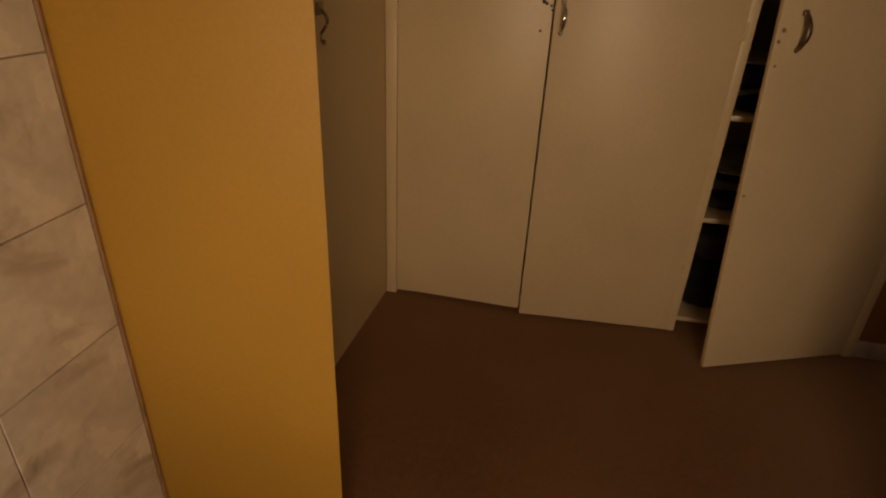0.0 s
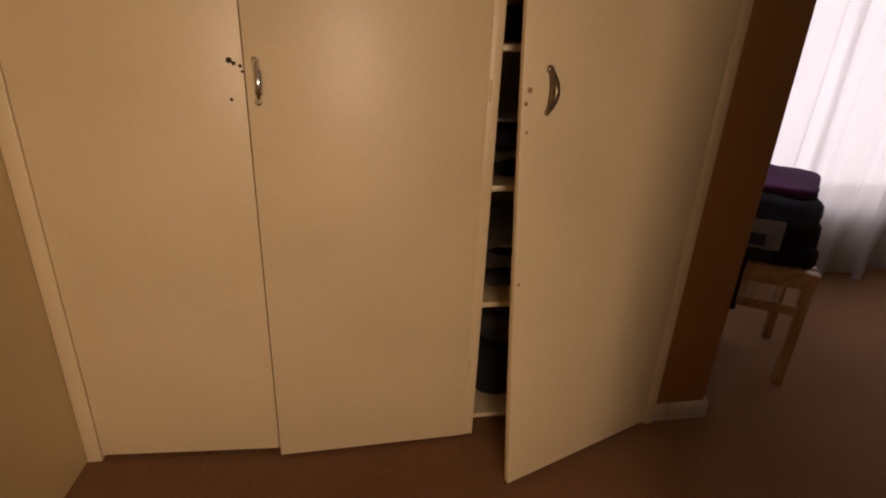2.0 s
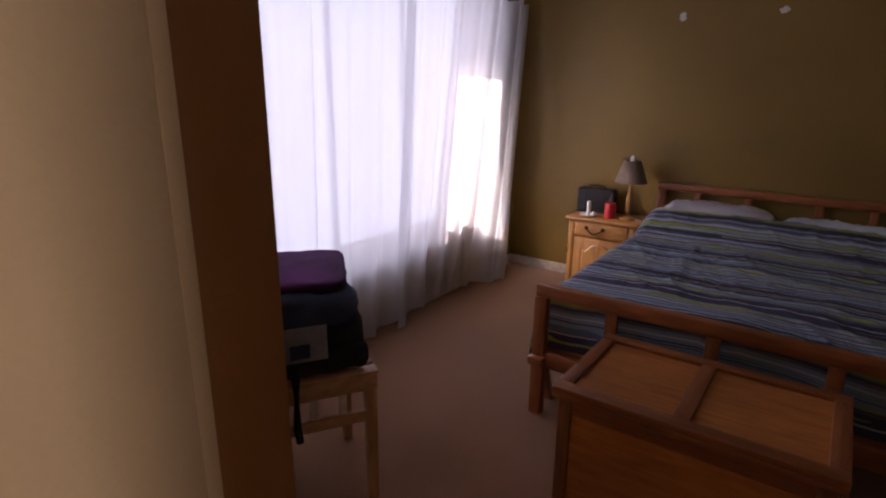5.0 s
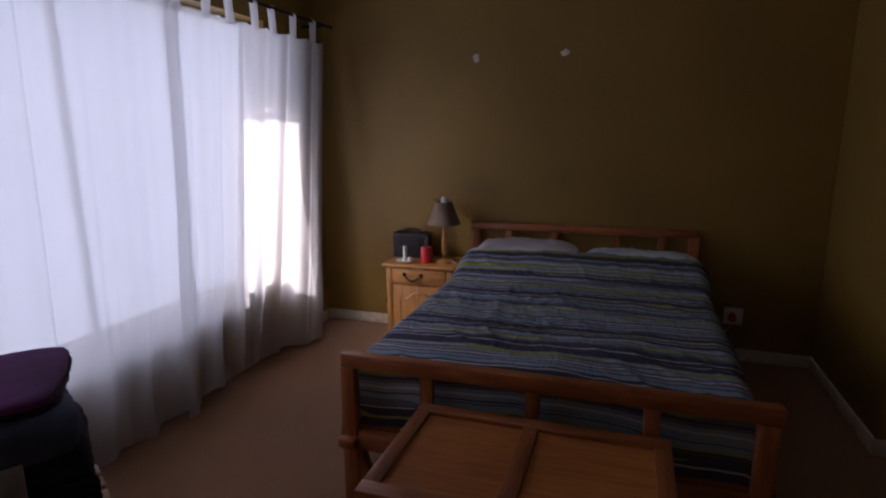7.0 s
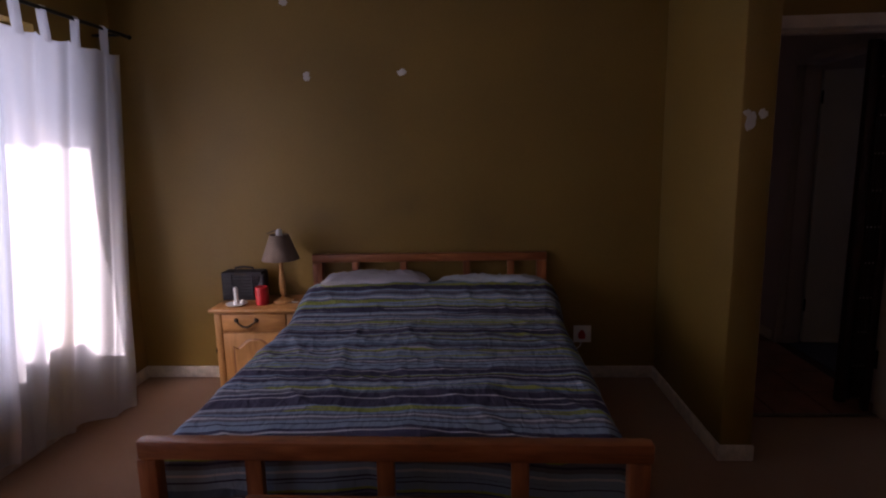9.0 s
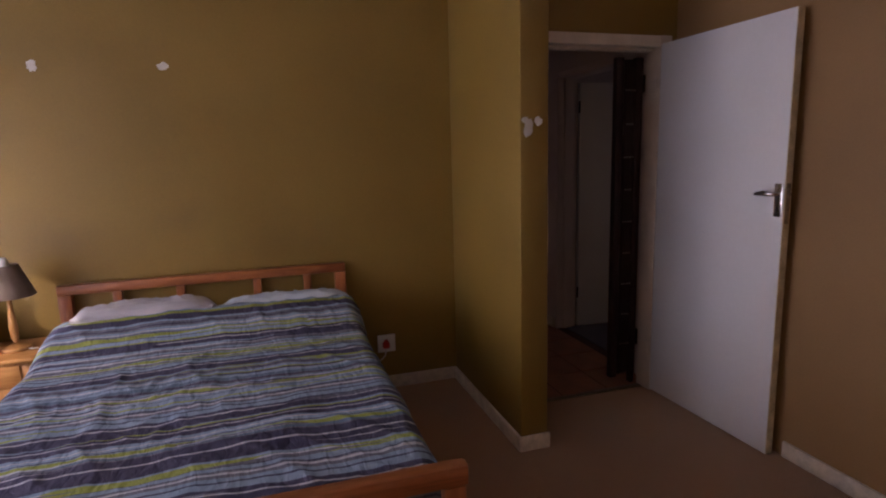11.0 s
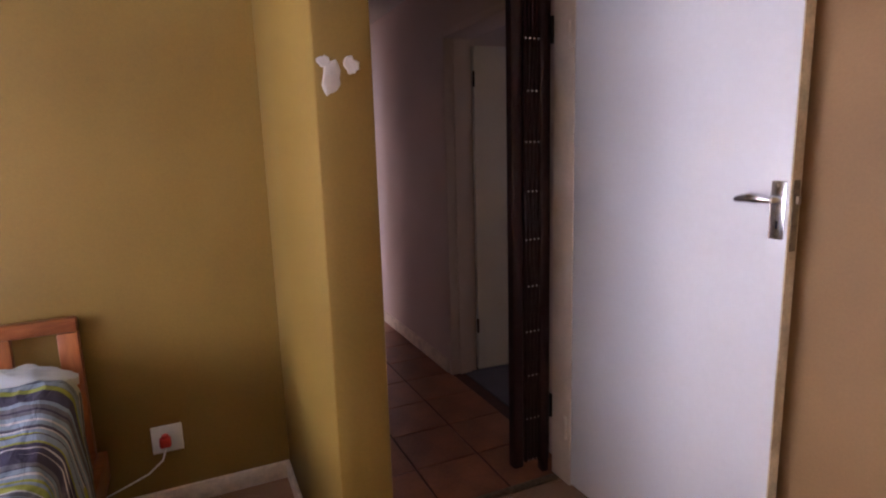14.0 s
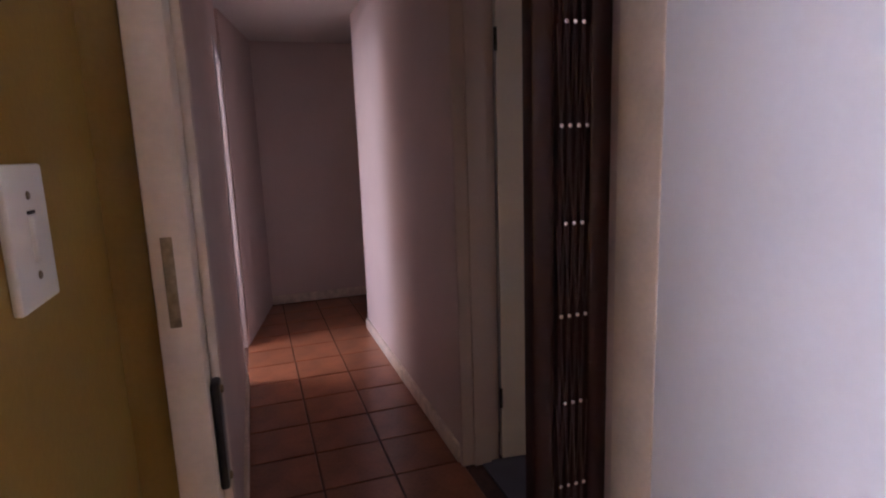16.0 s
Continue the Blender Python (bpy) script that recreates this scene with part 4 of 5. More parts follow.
def duvet():
    X0, X1, YL, YR = 3.475, 5.235, 2.385, 0.925
    half, drop, fall = (YL - YR) / 2, 0.34, 0.27
    total, length = 2 * half + 2 * drop, X1 - X0 + fall

    def over(d, r):
        """How far out and down a cloth goes, d past the start of a rounded edge of radius r."""
        arc = r * math.pi / 2
        if d <= 0:
            return d, 0.0
        return (r * math.sin(d / r), r * (1 - math.cos(d / r))) if d < arc else (r, r + d - arc)

    def place(u, v):
        s, q = (v - 0.5) * total, (1 - u) * length - (X1 - X0 - 0.06)
        out, down = over(q, 0.06)
        x = X0 + 0.06 - out
        a = abs(s)
        w = 0.014 * noise.noise(Vector((x * 1.6, s * 1.8, 1.0))) + 0.006 * noise.noise(Vector((x * 4 + 4 * s, s * 3.0 - 2 * x, 4.0))) + 0.0035 * noise.noise(Vector((x * 10 + 9 * s, s * 12 - 9 * x, 7.0)))
        ridge = 0.008 * (1 - abs(noise.noise(Vector((x * 3.4 - s * 2.2, s * 3.1, 9.0))))) ** 6
        patch = min(1.0, max(0.0, 0.55 + 1.2 * noise.noise(Vector((x * 1.3 + 3, s * 1.5, 2.0)))))
        w += patch * (0.0030 * noise.noise(Vector((x * 13 + 5 * s, s * 26 - 6 * x, 3.0))) + 0.0014 * noise.noise(Vector((x * 30 - 11 * s, s * 41 + 9 * x, 5.0))))
        ridge += 0.006 * patch * (1 - abs(noise.noise(Vector((x * 6 + s * 3.0, s * 9 - 4 * x, 12.0))))) ** 8
        k = min(1, max(0, (x - 4.70) / 0.45))
        top = 0.600 + 0.105 * k * k * (3 - 2 * k) + 0.014 * math.cos(s * 2.0) + w + ridge - 0.02 * max(0, (x - 5.15) / 0.08)
        side, sink = over(a - (half - 0.06), 0.07)
        y = half - 0.06 + side
        if a > half:
            g = min(1, (a - half) * 5)
            y += 0.020 * g * math.sin(x * 13 + 2 * noise.noise(Vector((x * 3, s, 0)))) + 0.06 * (a - half)
        z = top - max(sink, down) - 0.3 * min(sink, down)
        if down > 0.05:
            x += 0.010 * math.sin(s * 17 + 3 * noise.noise(Vector((s * 3, 1, 0)))) * min(1, down * 5)
        return (x, (YL + YR) / 2 + math.copysign(y, s), max(z, 0.25))

    bm = sheet(230, 230, place)
    layer = bm.loops.layers.uv.new("cloth")
    bm.verts.index_update()
    for f in bm.faces:
        for lp in f.loops:
            i, j = divmod(lp.vert.index, 231)
            lp[layer].uv = (i / 230 * length, j / 230 * total)
    ob = tagged(link("duvet", bm, STRIPES, True), "striped navy, pale blue and lime duvet over the bed", "duvet")
    sol = ob.modifiers.new("thickness", "SOLIDIFY")
    sol.thickness, sol.offset = 0.022, -1
    fold = sheet(8, 120, lambda u, v: tuple(Vector(place(0.972 + 0.027 * u, 0.14 + 0.72 * v)) + Vector((0, 0, 0.0035))))
    part("hem", fold, SHEET, ob, "pale turned hem of the duvet cover")
    return ob


duvet()

# ---- pine chest ----
CX0, CX1, CYA, CYB, CZ = 2.792, 3.306, 1.205, 2.014, 0.552
chest = thing("wooden_chest", ((CX0 + CX1) / 2, (CYA + CYB) / 2, 0), "pine blanket chest with framed panels at the bed's foot", "chest")
lid = part("lid", bx(CX0, CX1, CYA, CYB, CZ - 0.042, CZ - 0.022, bevel=0.003), CHESTF, chest)
part("lid_rail", bx(CX0, CX0 + 0.055, CYA, CYB, CZ - 0.022, CZ, bevel=0.004), CHESTF, lid)
part("lid_rail", bx(CX1 - 0.055, CX1, CYA, CYB, CZ - 0.022, CZ, bevel=0.004), CHESTF, lid)
for y0, y1 in ((CYA, CYA + 0.05), (1.598, 1.648), (CYB - 0.05, CYB)):
    part("lid_rail", bx(CX0 + 0.055, CX1 - 0.055, y0, y1, CZ - 0.022, CZ - 0.001, bevel=0.004), CHESTFX, lid)
for y0, y1 in ((CYA + 0.05, 1.598), (1.648, CYB - 0.05)):
    part("lid_panel", bx(CX0 + 0.055, CX1 - 0.055, y0, y1, CZ - 0.022, CZ - 0.013), CHESTP, lid, "knotty orange pine panel")
BX0, BX1, BYA, BYB, BZ = CX0 + 0.018, CX1 - 0.018, CYA + 0.018, CYB - 0.018, CZ - 0.044
part("body", bx(BX0 + 0.012, BX1 - 0.012, BYA + 0.012, BYB - 0.012, 0.05, BZ), CHESTP, chest, "orange pine panels")
for x0, x1 in ((BX0, BX0 + 0.045), (BX1 - 0.045, BX1)):
    for y0, y1 in ((BYA, BYA + 0.045), (BYB - 0.045, BYB)):
        part("corner_post", bx(x0, x1, y0, y1, 0.0, BZ, bevel=0.005), CHESTFZ, chest)
for z0, z1 in ((0.05, 0.11), (BZ - 0.055, BZ)):
    for x0, x1 in ((BX0, BX0 + 0.02), (BX1 - 0.02, BX1)):
        part("rail", bx(x0 + 0.003, x1 - 0.003, BYA + 0.045, BYB - 0.045, z0, z1, bevel=0.003), CHESTF, chest)
    for y0, y1 in ((BYA, BYA + 0.02), (BYB - 0.02, BYB)):
        part("rail", bx(BX0 + 0.045, BX1 - 0.045, y0 + 0.003, y1 - 0.003, z0, z1, bevel=0.003), CHESTFX, chest)

# ---- nightstand and what stands on it ----
NX0, NX1, NYA, NYB, NZ = 5.112, 5.448, 2.470, 2.962, 0.578
stand = thing("nightstand", (5.28, 2.76, 0), "honey pine bedside cabinet with drawer and arched door", "nightstand")
part("top", bx(NX0 - 0.025, NX1, NYA - 0.022, NYB + 0.022, NZ - 0.022, NZ, bevel=0.009, segments=3), PINE, stand)
part("body", bx(NX0 + 0.012, NX1, NYA + 0.008, NYB - 0.008, 0.05, NZ - 0.022), PINEZ, stand)
part("plinth", bx(NX0 + 0.004, NX1, NYA, NYB, 0.0, 0.06, bevel=0.005), PINE, stand)
for y in (NYA + 0.022, NYB - 0.022):
    part("corner_post", bx(NX0, NX0 + 0.03, y - 0.022, y + 0.022, 0.06, NZ - 0.022, bevel=0.008), PINEZ, stand)
part("cornice", bx(NX0 - 0.010, NX0 + 0.012, NYA + 0.01, NYB - 0.01, NZ - 0.036, NZ - 0.022, bevel=0.004), PINE, stand)
drawer = part("drawer", bx(NX0 - 0.006, NX0 + 0.012, NYA + 0.050, NYB - 0.050, 0.440, 0.545, bevel=0.005), PINE, stand)
pts = [(NX0 - 0.010 - 0.016 * math.sin(math.pi * f), 2.76 + 0.062 * (2 * f - 1), 0.502 - 0.034 * math.sin(math.pi * f)) for f in (k / 14 for k in range(15))]
part("handle", tube(pts, lambda f: 0.004 + 0.0025 * math.sin(math.pi * f)), BRASSDK, drawer, "dark antique brass swing handle")
for y in (2.698, 2.822):
    bm = lathe([(0.015, 0), (0.013, 0.004), (0.007, 0.009), (0.003, 0.011)], 14)
    bmesh.ops.transform(bm, matrix=pose(NX0 - 0.006, y, 0.505, 0, -90, 0), verts=bm.verts)
    part("handle_rose", bm, BRASSDK, drawer)
ndoor = part("door", bx(NX0 - 0.004, NX0 + 0.012, NYA + 0.050, NYB - 0.050, 0.075, 0.425, bevel=0.004), PINEZ, stand)


def arch(inset, x0, x1):
    """An arched panel with a cusped head, raised from the door's face."""
    ya, yb, z0, z1 = NYA + 0.105 + inset, NYB - 0.105 - inset, 0.115 + inset, 0.345 - inset * 0.4
    line = [(ya, z0), (yb, z0)]
    mid, hw = (ya + yb) / 2, (yb - ya) / 2
    for k in range(21):
        a = 1 - k / 10
        rise = 0.045 * math.exp(-(a / 0.55) ** 4) - 0.012 * math.exp(-((abs(a) - 0.82) / 0.12) ** 2)
        line.append((mid + a * hw, z1 + rise))
    bm = bmesh.new()
    back = [bm.verts.new((x1, y, z)) for y, z in line]
    front = [bm.verts.new((x0, mid + (y - mid) * 0.93, 0.23 + (z - 0.23) * 0.95)) for y, z in line]
    bm.faces.new(front)
    for k in range(len(line)):
        bm.faces.new((back[k], back[(k + 1) % len(line)], front[(k + 1) % len(line)], front[k]))
    return bm


part("panel_bead", arch(0.0, NX0 - 0.009, NX0 - 0.003), CHESTFZ, ndoor, "dark moulded bead")
part("panel", arch(0.012, NX0 - 0.015, NX0 - 0.008), PINEZ, ndoor)
part("keyhole", bx(NX0 - 0.007, NX0 - 0.003, 2.955, 2.962, 0.30, 0.33, bevel=0.001), BRASSDK, ndoor)

table_lamp = thing("table_lamp", (5.262, 2.578, NZ), "small bedside lamp with taupe shade and wooden stem, unlit", "lamp")
part("base", lathe([(0.062, 0), (0.066, 0.006), (0.064, 0.016), (0.040, 0.024), (0.014, 0.034), (0.009, 0.040)], 32, (5.262, 2.578, NZ)), PINEZ, table_lamp)
part("stem", lathe([(0.009, 0.03), (0.016, 0.06), (0.019, 0.11), (0.016, 0.16), (0.011, 0.20), (0.009, 0.27), (0.012, 0.29)], 24, (5.262, 2.578, NZ)), PINEZ, table_lamp)
bm = lathe([(0.113, 0.270), (0.112, 0.268), (0.055, 0.422), (0.057, 0.424), (0.114, 0.270)], 40, (5.262, 2.578, NZ))
part("shade", bm, SHADE, table_lamp, "tapered taupe linen shade")
part("bulb", lathe([(0.010, 0.29), (0.020, 0.40), (0.019, 0.445), (0.010, 0.458)], 18, (5.262, 2.578, NZ)), WAX, table_lamp, "white lamp bulb above the shade")
part("shade_clip", tube([(5.27, 2.655, NZ + 0.43), (5.27, 2.61, NZ + 0.446), (5.27, 2.58, NZ + 0.446)], 0.003), IRON, table_lamp)
cord = [(5.25, 2.54, NZ + 0.006), (5.23, 2.50, NZ + 0.005), (5.24, 2.482, NZ + 0.004), (5.28, 2.476, NZ - 0.03), (5.33, 2.474, 0.40), (5.38, 2.472, 0.14), (5.42, 2.470, 0.02)]
part("cord", tube(cord, 0.0032, 8), PLASTIC, table_lamp, "white flex")

radio = thing("radio", (5.35, 2.86, NZ), "dark charcoal portable radio with slatted grille and carry handle", "radio")
part("body", bx(5.30, 5.415, 2.722, 2.985, NZ, NZ + 0.182, bevel=0.010, segments=3), RADIO, radio)
part("handle", tube([(5.36, 2.79, NZ + 0.178), (5.36, 2.80, NZ + 0.200), (5.36, 2.855, NZ + 0.206), (5.36, 2.91, NZ + 0.200), (5.36, 2.92, NZ + 0.178)], 0.006), RADIO, radio)
for k in range(7):
    z = NZ + 0.022 + 0.020 * k
    part("grille_slat", bx(5.2955, 5.3015, 2.734, 2.973, z, z + 0.009, bevel=0.002), IRON, radio)
for y in (2.785, 2.918):
    part("grille_bar", bx(5.2935, 5.3000, y - 0.005, y + 0.005, NZ + 0.014, NZ + 0.168, bevel=0.002), RADIO, radio)
part("dial", bx(5.294, 5.3005, 2.82, 2.895, NZ + 0.164, NZ + 0.176, bevel=0.001), BRASSDK, radio)

holder = thing("candle_holder", (5.185, 2.845, NZ), "white china candle holder with a short white candle", "candle holder")
part("saucer", lathe([(0.030, 0), (0.058, 0.006), (0.066, 0.014), (0.062, 0.015), (0.040, 0.008), (0.020, 0.008), (0.019, 0.024), (0.014, 0.024)], 36, (5.185, 2.845, NZ)), WAX, holder)
part("candle", lathe([(0.0135, 0.012), (0.0135, 0.108), (0.010, 0.112), (0.002, 0.110)], 18, (5.185, 2.845, NZ)), WAX, holder)
part("finger_ring", lathe([(0.010, 0.008), (0.015, 0.016), (0.013, 0.030), (0.006, 0.042)], 16, (5.165, 2.800, NZ)), WAX, holder)
mug = thing("red_candle", (5.205, 2.690, NZ), "bright red pillar candle on the bedside cabinet", "candle")
part("body", lathe([(0.036, 0), (0.040, 0.004), (0.040, 0.106), (0.036, 0.112), (0.026, 0.110), (0.006, 0.106)], 28, (5.205, 2.690, NZ)), REDWAX, mug)
part("wick", tube([(5.205, 2.690, NZ + 0.104), (5.206, 2.690, NZ + 0.118)], 0.0016, 6), IRON, mug)
flask = tagged(link("dark_bottle", lathe([(0.026, 0), (0.028, 0.004), (0.028, 0.11), (0.022, 0.135), (0.016, 0.150), (0.016, 0.172), (0.010, 0.176)], 22, (5.265, 2.700, NZ)), RADIO, True), "small dark bottle behind the red candle", "bottle")

# ---- wall socket ----
socket = thing("wall_socket", (EAST, 0.685, 0.30), "white square wall socket with a red plug", "socket")
part("plate", bx(EAST - 0.010, EAST, 0.638, 0.750, 0.240, 0.352, bevel=0.003), PLASTIC, socket)
plug = part("plug", bx(EAST - 0.045, EAST - 0.010, 0.680, 0.722, 0.272, 0.312, bevel=0.008), REDP, socket, "red plug top")
part("plug_cap", lathe([(0.014, 0), (0.013, 0.014), (0.004, 0.020)], 14, (EAST - 0.028, 0.700, 0.308)), REDP, plug)
part("flex", tube([(EAST - 0.035, 0.700, 0.272), (EAST - 0.05, 0.715, 0.23), (EAST - 0.05, 0.77, 0.185), (EAST - 0.04, 0.85, 0.15), (EAST - 0.05, 0.95, 0.12)], 0.0035, 8), PLASTIC, socket, "white flex")

# ---- bench with a stack of cloth ----
BM = pose(2.552, 2.568, 0, 0, 0, -31)        # bench corner; it stands askew
bench = thing("wooden_bench", (2.5, 2.85, 0), "pale pine slatted bench standing askew beside the wall end", "bench")
QX0, QX1, QY0, QY1, QZ = -0.52, 0.0, 0.0, 0.44, 0.522


def bench_part(name, *c, mat=None, bevel=0.004):
    part(name, bx(*c, bevel=bevel, m=BM), mat, bench)


for x in (QX0 + 0.02, QX1 - 0.022):
    for y in (QY0 + 0.02, QY1 - 0.02):
        bench_part("leg", x - 0.020, x + 0.020, y - 0.019, y + 0.019, 0.0, QZ - 0.01, mat=BENCHWZ)
    bench_part("side_rail", x - 0.010, x + 0.010, QY0 + 0.04, QY1 - 0.04, QZ - 0.06, QZ - 0.009, mat=BENCHW)
for y in (QY0 + 0.012, QY1 - 0.012):
    bench_part("apron", QX0, QX1, y - 0.012, y + 0.012, QZ - 0.064, QZ - 0.006, mat=BENCHW)
    bench_part("stretcher", QX0 + 0.04, QX1 - 0.042, y - 0.010, y + 0.010, 0.335, 0.378, mat=BENCHW)
for k in range(6):
    y = QY0 + 0.03 + k * 0.076
    bench_part("slat", QX0 - 0.005, QX1 + 0.006, y - 0.026, y + 0.026, QZ - 0.008, QZ + 0.006, mat=BENCHW, bevel=0.003)
for x in (-0.125, -0.225):
    bench_part("upright", x - 0.015, x + 0.015, QY0 + 0.010, QY0 + 0.020, 0.372, QZ - 0.062, mat=SKIRT, bevel=0.003)
QT = QZ + 0.006


def laid(ob, x0, y0, turn=0.0):
    ob.matrix_world = BM @ pose(x0, y0, 0, 0, 0, turn)
    return ob


bag = laid(folded("canvas_bag", 0, 0.40, 0, 0.36, QT, QT + 0.075, BAGC, "dark canvas bag lying on the bench", "bag", 31), -0.50, 0.03)
bpy.context.view_layer.update()
bm = tube([(-0.28, 0.03, QT + 0.04), (-0.282, -0.010, QT + 0.03), (-0.285, -0.022, QT - 0.05), (-0.288, -0.022, QT - 0.15), (-0.282, -0.020, QT - 0.20)], lambda f: 0.012 + 0.004 * math.sin(9 * f))
bmesh.ops.transform(bm, matrix=BM, verts=bm.verts)
part("strap", bm, NAVY, bag, "black strap hanging over the bench's edge")
knit = laid(folded("dark_knitwear", 0, 0.46, 0, 0.38, QT + 0.062, QT + 0.195, NAVY, "nearly black crumpled knitwear on the bag", "clothes", 37), -0.475, 0.04)
knit_b = laid(folded("dark_knitwear", 0, 0.20, 0, 0.20, QT, QT + 0.10, NAVY, "nearly black crumpled sleeve on the bench", "clothes", 38), -0.215, 0.03)
cardb = tagged(link("printed_card", bx(-0.47, -0.165, 0.022, 0.030, QT + 0.070, QT + 0.195, bevel=0.002, m=BM), GREYC, True), "grey printed card tucked in the clothes", "card")
for x0, x1, z0, z1 in ((-0.29, -0.225, 0.085, 0.135), (-0.41, -0.35, 0.11, 0.15)):
    part("print", bx(x0, x1, 0.0195, 0.0215, QT + z0, QT + z1, m=BM), DENIM, cardb)
jeans = laid(folded("folded_jeans", 0, 0.44, 0, 0.38, QT + 0.165, QT + 0.282, DENIM, "folded dark blue denim on the stack", "clothes", 41), -0.475, 0.035)
throw_b = laid(folded("folded_throw", 0, 0.40, 0, 0.44, QT + 0.266, QT + 0.296, PLUM, "dark plum folded throw", "blanket", 43, "folded throws on the stack"), -0.470, 0.158, -12.5)
throw_a = laid(folded("folded_throw", 0, 0.39, 0, 0.43, QT + 0.289, QT + 0.321, PURPLE, "purple folded wool throw", "blanket", 47, "folded throws on the stack"), -0.466, 0.156, -12.5)

# ---- bedroom door, its frame, the gate ----
frame_1 = setting("door_frame_1", bx(4.838, 4.960, -0.020, 0.033, 0, 2.082, bevel=0.004), FRAMEP, "cream enamelled steel door frame", "door frame", True)
part("stop", bx(4.914, 4.960, -0.034, -0.020, 0, 2.022, bevel=0.003), FRAMEP, frame_1)
part("jamb", bx(4.838, 4.966, -0.877, -0.803, 0, 2.082, bevel=0.004), FRAMEP, frame_1)
part("head", bx(4.838, 4.960, -0.803, -0.020, 2.022, 2.080, bevel=0.004), FRAMEP, frame_1)
part("head_stop", bx(4.897, 4.958, -0.802, -0.035, 2.008, 2.022, bevel=0.002), FRAMEP, frame_1)
part("strike_plate", bx(4.8355, 4.8385, 0.002, 0.017, 1.149, 1.277, bevel=0.001), TARNISH, frame_1, "dull metal strike plate")
keep = part("gate_keep", bx(4.872, 4.912, -0.034, -0.0205, 0.868, 1.042, bevel=0.004), IRON, frame_1, "black steel gate lock keep")
for z in (0.882, 1.028):
    bm = lathe([(0.007, 0), (0.006, 0.004), (0.002, 0.005)], 10)
    bmesh.ops.transform(bm, matrix=pose(4.892, -0.034, z, 90, 0, 0), verts=bm.verts)
    part("screw", bm, TARNISH, keep)

DM = pose(4.866, -0.806, 0, 0, 0, 1.6)       # leaf runs towards -x from the hinge
door_1 = tagged(new("door_1"), "white flush door standing open against the wall", "door", kind="structure")
door_1.location = (4.866, -0.806, 0)
bpy.context.view_layer.update()
leaf = part("leaf", bx(-0.8520, 0.0, -0.040, 0.0, 0.012, 2.036, bevel=0.003, m=DM), WHITE, door_1)
part("leaf_edge", bx(-0.8555, -0.8525, -0.039, -0.001, 0.013, 2.035, m=DM), WORN, door_1, "worn unpainted lipping")
plate = part("lock_plate", bx(-0.8460, -0.8060, 0.0005, 0.004, 1.150, 1.298, bevel=0.004, m=DM), CHROME, door_1, "polished chrome lock plate")
bm = lathe([(0.010, 0), (0.010, 0.032), (0.008, 0.036)], 16)
bmesh.ops.transform(bm, matrix=DM @ pose(-0.8260, 0.004, 1.252, -90, 0, 0), verts=bm.verts)
part("spindle_rose", bm, CHROME, plate)
bm = tube([(-0.8300, 0.040, 1.252), (-0.8080, 0.042, 1.254), (-0.7780, 0.044, 1.255), (-0.7500, 0.042, 1.252), (-0.7340, 0.037, 1.248)], lambda f: 0.0085 + 0.005 * math.sin(math.pi * min(1, f * 1.05)), 12)
bmesh.ops.transform(bm, matrix=DM, verts=bm.verts)
part("lever", bm, CHROME, plate, "chrome lever handle")
part("keyhole", bx(-0.8290, -0.8230, 0.0035, 0.0048, 1.176, 1.196, bevel=0.001, m=DM), BATTEN, plate)
for z in (1.163, 1.286):
    bm = lathe([(0.004, 0), (0.003, 0.0015)], 8)
    bmesh.ops.transform(bm, matrix=DM @ pose(-0.8260, 0.004, z, -90, 0, 0), verts=bm.verts)
    part("screw", bm, TARNISH, plate)
part("latch_plate", bx(-0.8575, -0.8556, -0.032, -0.008, 1.12, 1.30, m=DM), TARNISH, door_1)
part("latch_bolt", bx(-0.8670, -0.8576, -0.026, -0.014, 1.24, 1.26, bevel=0.002, m=DM), TARNISH, door_1)
for z in (0.25, 1.80):
    part("hinge", lathe([(0.007, -0.05), (0.008, -0.048), (0.008, 0.048), (0.007, 0.05)], 12, (4.868, -0.801, z)), FRAMEP, door_1)

gate = thing("security_gate", (4.955, -0.68, 0), "folded dark brown steel trellis security gate in the doorway", "security gate")
GX = 4.998
GA, GB, GZ0, GZ1 = -0.622, -0.800, 0.055, 1.985


def channel(y0, y1):
    """A pressed steel upright with a bowed front."""
    half, mid = (y1 - y0) / 2, (y0 + y1) / 2
    line = [(GX + 0.02, y0)] + [(GX - 0.015 - 0.008 * math.cos(a), mid + half * math.sin(a)) for a in (radians(-86 + 172 * k / 16) for k in range(17))] + [(GX + 0.02, y1)]
    bm = bmesh.new()
    low, high = [bm.verts.new((x, y, GZ0)) for x, y in line], [bm.verts.new((x, y, GZ1)) for x, y in line]
    bm.faces.new(low)
    bm.faces.new(high[::-1])
    for k in range(len(line)):
        n = (k + 1) % len(line)
        bm.faces.new((low[k], low[n], high[n], high[k]))
    return bm


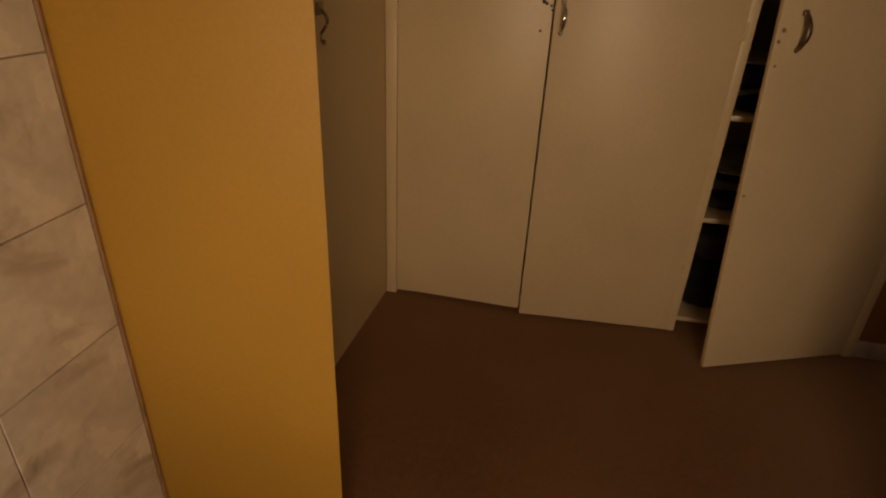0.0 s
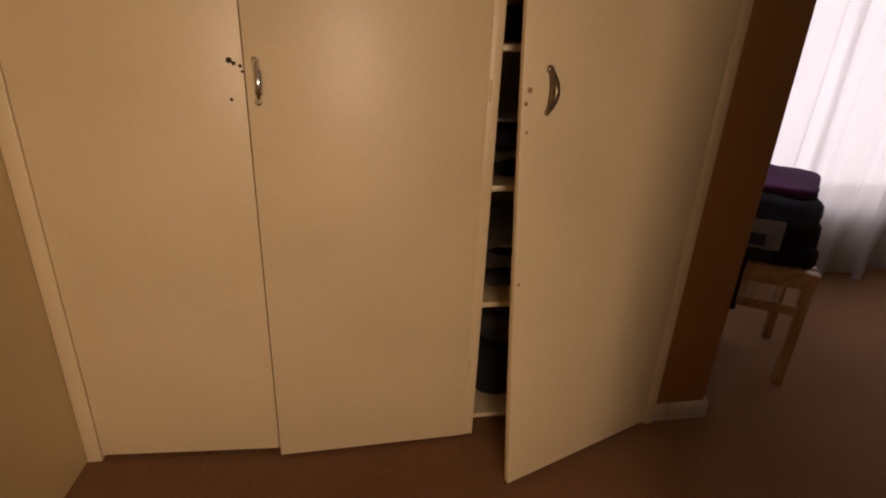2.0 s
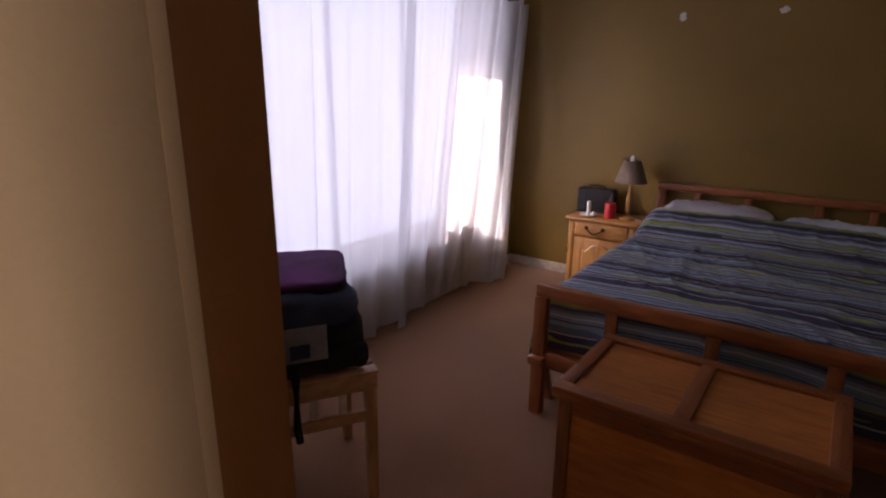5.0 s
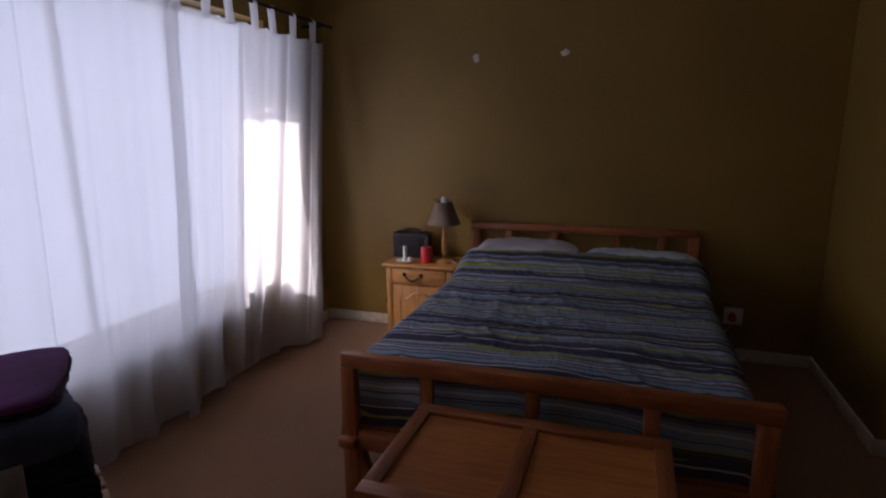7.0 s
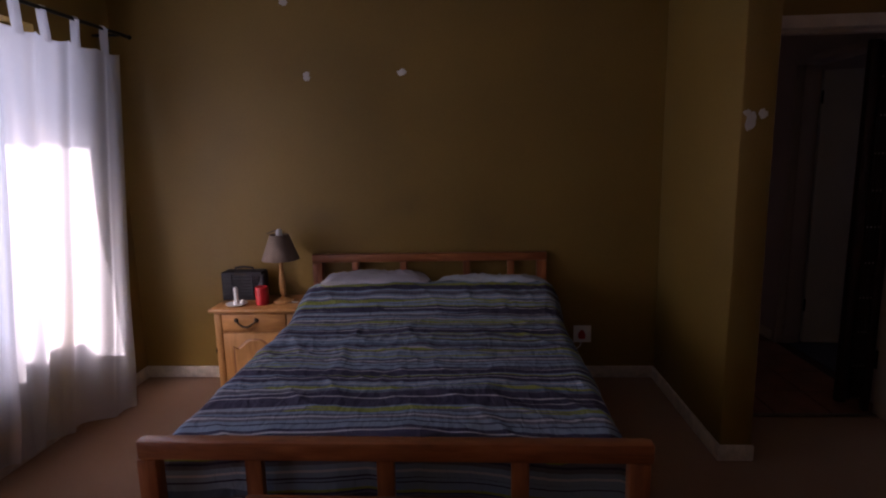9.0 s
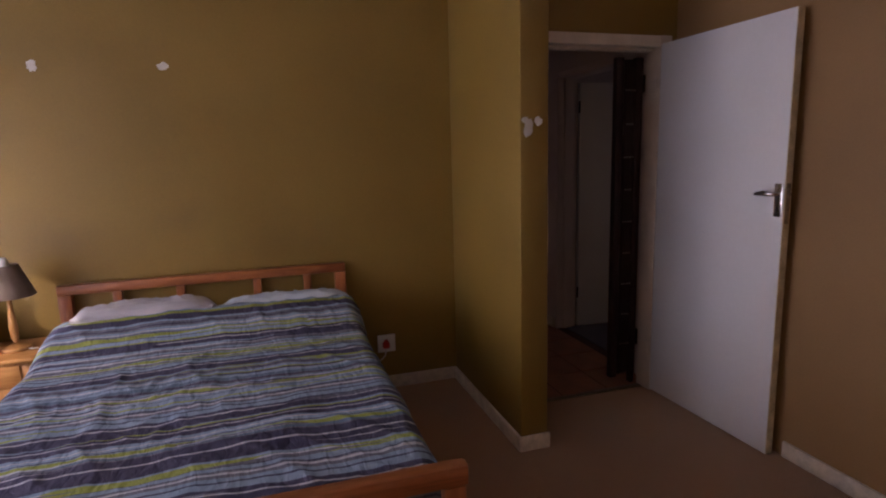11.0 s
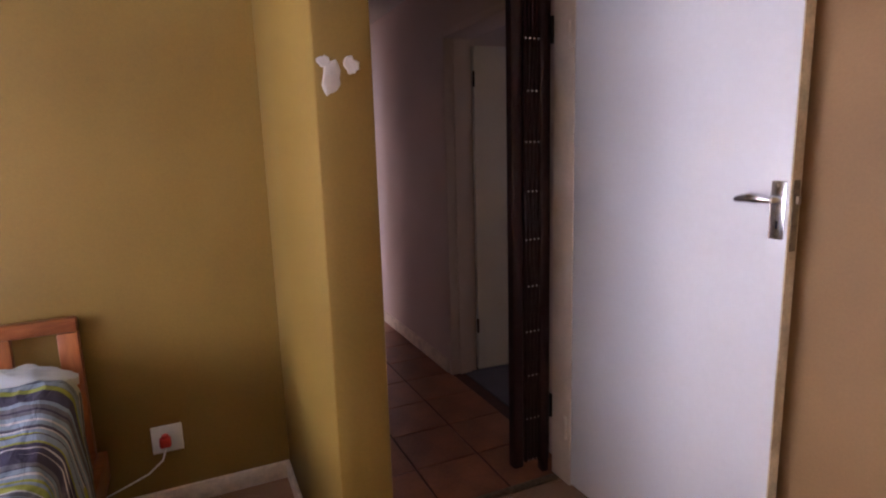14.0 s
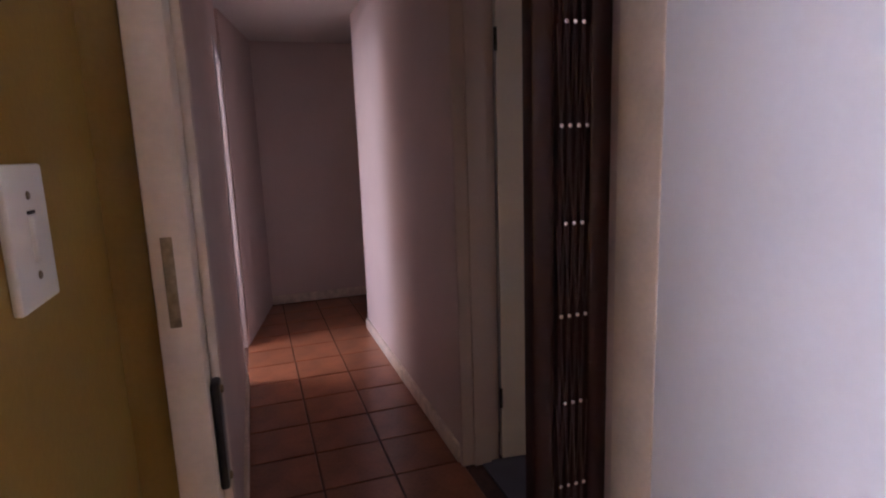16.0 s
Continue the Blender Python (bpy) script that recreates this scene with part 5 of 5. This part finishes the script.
part("channel", channel(GA - 0.048, GA), GATEP, gate)
part("channel", channel(GB, GB + 0.048), GATEP, gate)
for y in (-0.685, -0.702, -0.719, -0.736):
    part("upright", bx(GX - 0.016, GX + 0.016, y - 0.0045, y + 0.0045, GZ0 + 0.01, GZ1 - 0.01, bevel=0.002), GATEP, gate)
BARM = material("brown_gate_bar_highlight", (0.030, 0.012, 0.011), 0.34, metal=0.0, spread=0.1, scale=12, grain=90, bump=0.03)
row, z = 0, 0.078
while z < GZ1 - 0.05:
    ys = (-0.6830, -0.7020, -0.7210, -0.7400) if row % 2 else (-0.6925, -0.7115, -0.7305)
    for y in ys:
        bm = lathe([(0.0052, 0), (0.0045, 0.0026), (0.0015, 0.0038)], 10)
        bmesh.ops.transform(bm, matrix=pose(GX - 0.0225, y, z, 0, -90, 0), verts=bm.verts)
        part("rivet", bm, CHROME, gate)
    if z + 0.19 < GZ1 - 0.03:
        for y in ys:
            for s in (-1, 1):
                bm = tube([(GX - 0.0195, y, z), (GX - 0.0215, y + s * 0.004, z + 0.05), (GX - 0.0195, y + s * 0.0085, z + 0.187)], 0.0020, 6)
                part("lattice_bar", bm, BARM, gate)
    row, z = row + 1, z + 0.1915
for z in (0.30, 1.84):
    part("gate_hinge", bx(GX - 0.025, GX + 0.01, GB - 0.020, GB, z - 0.05, z + 0.05, bevel=0.004), IRON, gate)
part("foot", bx(GX - 0.02, GX + 0.02, GB + 0.005, GB + 0.035, 0.0, GZ0, bevel=0.003), GATEP, gate)

switch = thing("light_switch", (4.576, 0.085, 1.32), "white vertical light switch beside the doorway", "light switch")
part("plate", bx(4.530, 4.622, 0.076, 0.085, 1.258, 1.382, bevel=0.003), PLASTIC, switch)
part("rocker", bx(4.570, 4.583, 0.072, 0.0765, 1.297, 1.338, bevel=0.001), PLASTIC, switch)
for z in (1.285, 1.355):
    bm = lathe([(0.0042, 0), (0.003, 0.0016)], 10)
    bmesh.ops.transform(bm, matrix=pose(4.5765, 0.0762, z, 90, 0, 0), verts=bm.verts)
    part("screw", bm, TARNISH, switch)
part("rocker_gap", bx(4.569, 4.584, 0.0745, 0.0762, 1.339, 1.342), IRON, switch)

# ---- hall doors ----
frame_2 = setting("door_frame_2", bx(6.127, 6.165, -1.052, -0.877, 0, 2.06, bevel=0.004), OFFWHITE, "dull cream painted frame of the next doorway", "door frame", True)
part("stop", bx(6.113, 6.127, -1.010, -0.930, 0, 2.03, bevel=0.003), OFFWHITE, frame_2)
part("head", bx(5.30, 6.127, -1.052, -0.877, 2.02, 2.06, bevel=0.004), OFFWHITE, frame_2)
door_2 = tagged(new("door_2"), "white flush door open into the next room", "door", kind="structure")
door_2.location = (6.125, -1.06, 0)
bpy.context.view_layer.update()
part("leaf", bx(-0.04, 0.0, -0.80, 0.0, 0.012, 1.985, bevel=0.003, m=pose(6.148, -1.064, 0, 0, 0, -6)), WHITE, door_2)
for z in (0.30, 1.80):
    part("hinge", lathe([(0.006, -0.045), (0.007, -0.043), (0.007, 0.043), (0.006, 0.045)], 10, (6.109, -1.058, z)), IRON, door_2)
frame_3 = setting("door_frame_3", bx(8.180, 8.22, 0.022, 0.19, 0, 2.04, bevel=0.004), WHITE, "white frame of the lit side room opening", "door frame", True)
part("head", bx(7.46, 8.180, 0.022, 0.19, 2.0, 2.04, bevel=0.004), WHITE, frame_3)
part("jamb", bx(7.46, 7.50, 0.022, 0.19, 0, 2.0, bevel=0.004), WHITE, frame_3)

# ---- tiles: hall floor and bathroom wall ----
PX, PY = 0.312, 0.3065
tile_bm = bx(-PX / 2 + 0.004, PX / 2 - 0.004, -PY / 2 + 0.004, PY / 2 - 0.004, -0.006, 0.0, bevel=0.0025, segments=1)
bmesh.ops.recalc_face_normals(tile_bm, faces=tile_bm.faces)
tile_mesh = bpy.data.meshes.new("tile")
tile_bm.to_mesh(tile_mesh)
tile_bm.free()
tile_mesh.materials.append(TILE)
rnd = random.Random(9)
for i in range(-4, 15):
    for j in range(-7, 2):
        x, y = 6.185 + PX * (i + 0.5), -0.28 + PY * (j - 0.5)
        if x - PX / 2 < 4.93 or x > 9.4 or (y < -1.0 and x < 8.4):
            continue
        ob = new("tile", tile_mesh)
        ob.parent = hall_floor
        ob.matrix_basis = pose(x + rnd.uniform(-0.001, 0.001), y + rnd.uniform(-0.001, 0.001), rnd.uniform(-0.0006, 0.0006), rnd.uniform(-0.15, 0.15), rnd.uniform(-0.15, 0.15), rnd.uniform(-0.25, 0.25))
TH, TW = 0.29, 0.305
tile_bm = bx(-0.004, 0.004, -TW / 2 + 0.0012, TW / 2 - 0.0012, -TH / 2 + 0.0012, TH / 2 - 0.0012, bevel=0.0015, segments=1)
bmesh.ops.recalc_face_normals(tile_bm, faces=tile_bm.faces)
wall_tile_mesh = bpy.data.meshes.new("wall_tile")
tile_bm.to_mesh(wall_tile_mesh)
tile_bm.free()
wall_tile_mesh.materials.append(MARBLE)
for i in range(8):
    for j in range(7):
        ob = new("wall_tile", wall_tile_mesh)
        ob.parent = wall_bath_west
        ob.matrix_basis = pose(-0.4455, 1.089 - TW * (i + 0.5), 0.085 + TH * (j + 0.5))
part("edge_trim", bx(-0.4465, -0.436, 1.0885, 1.0975, 0, 2.06, bevel=0.003), TRIMB, wall_bath_west)
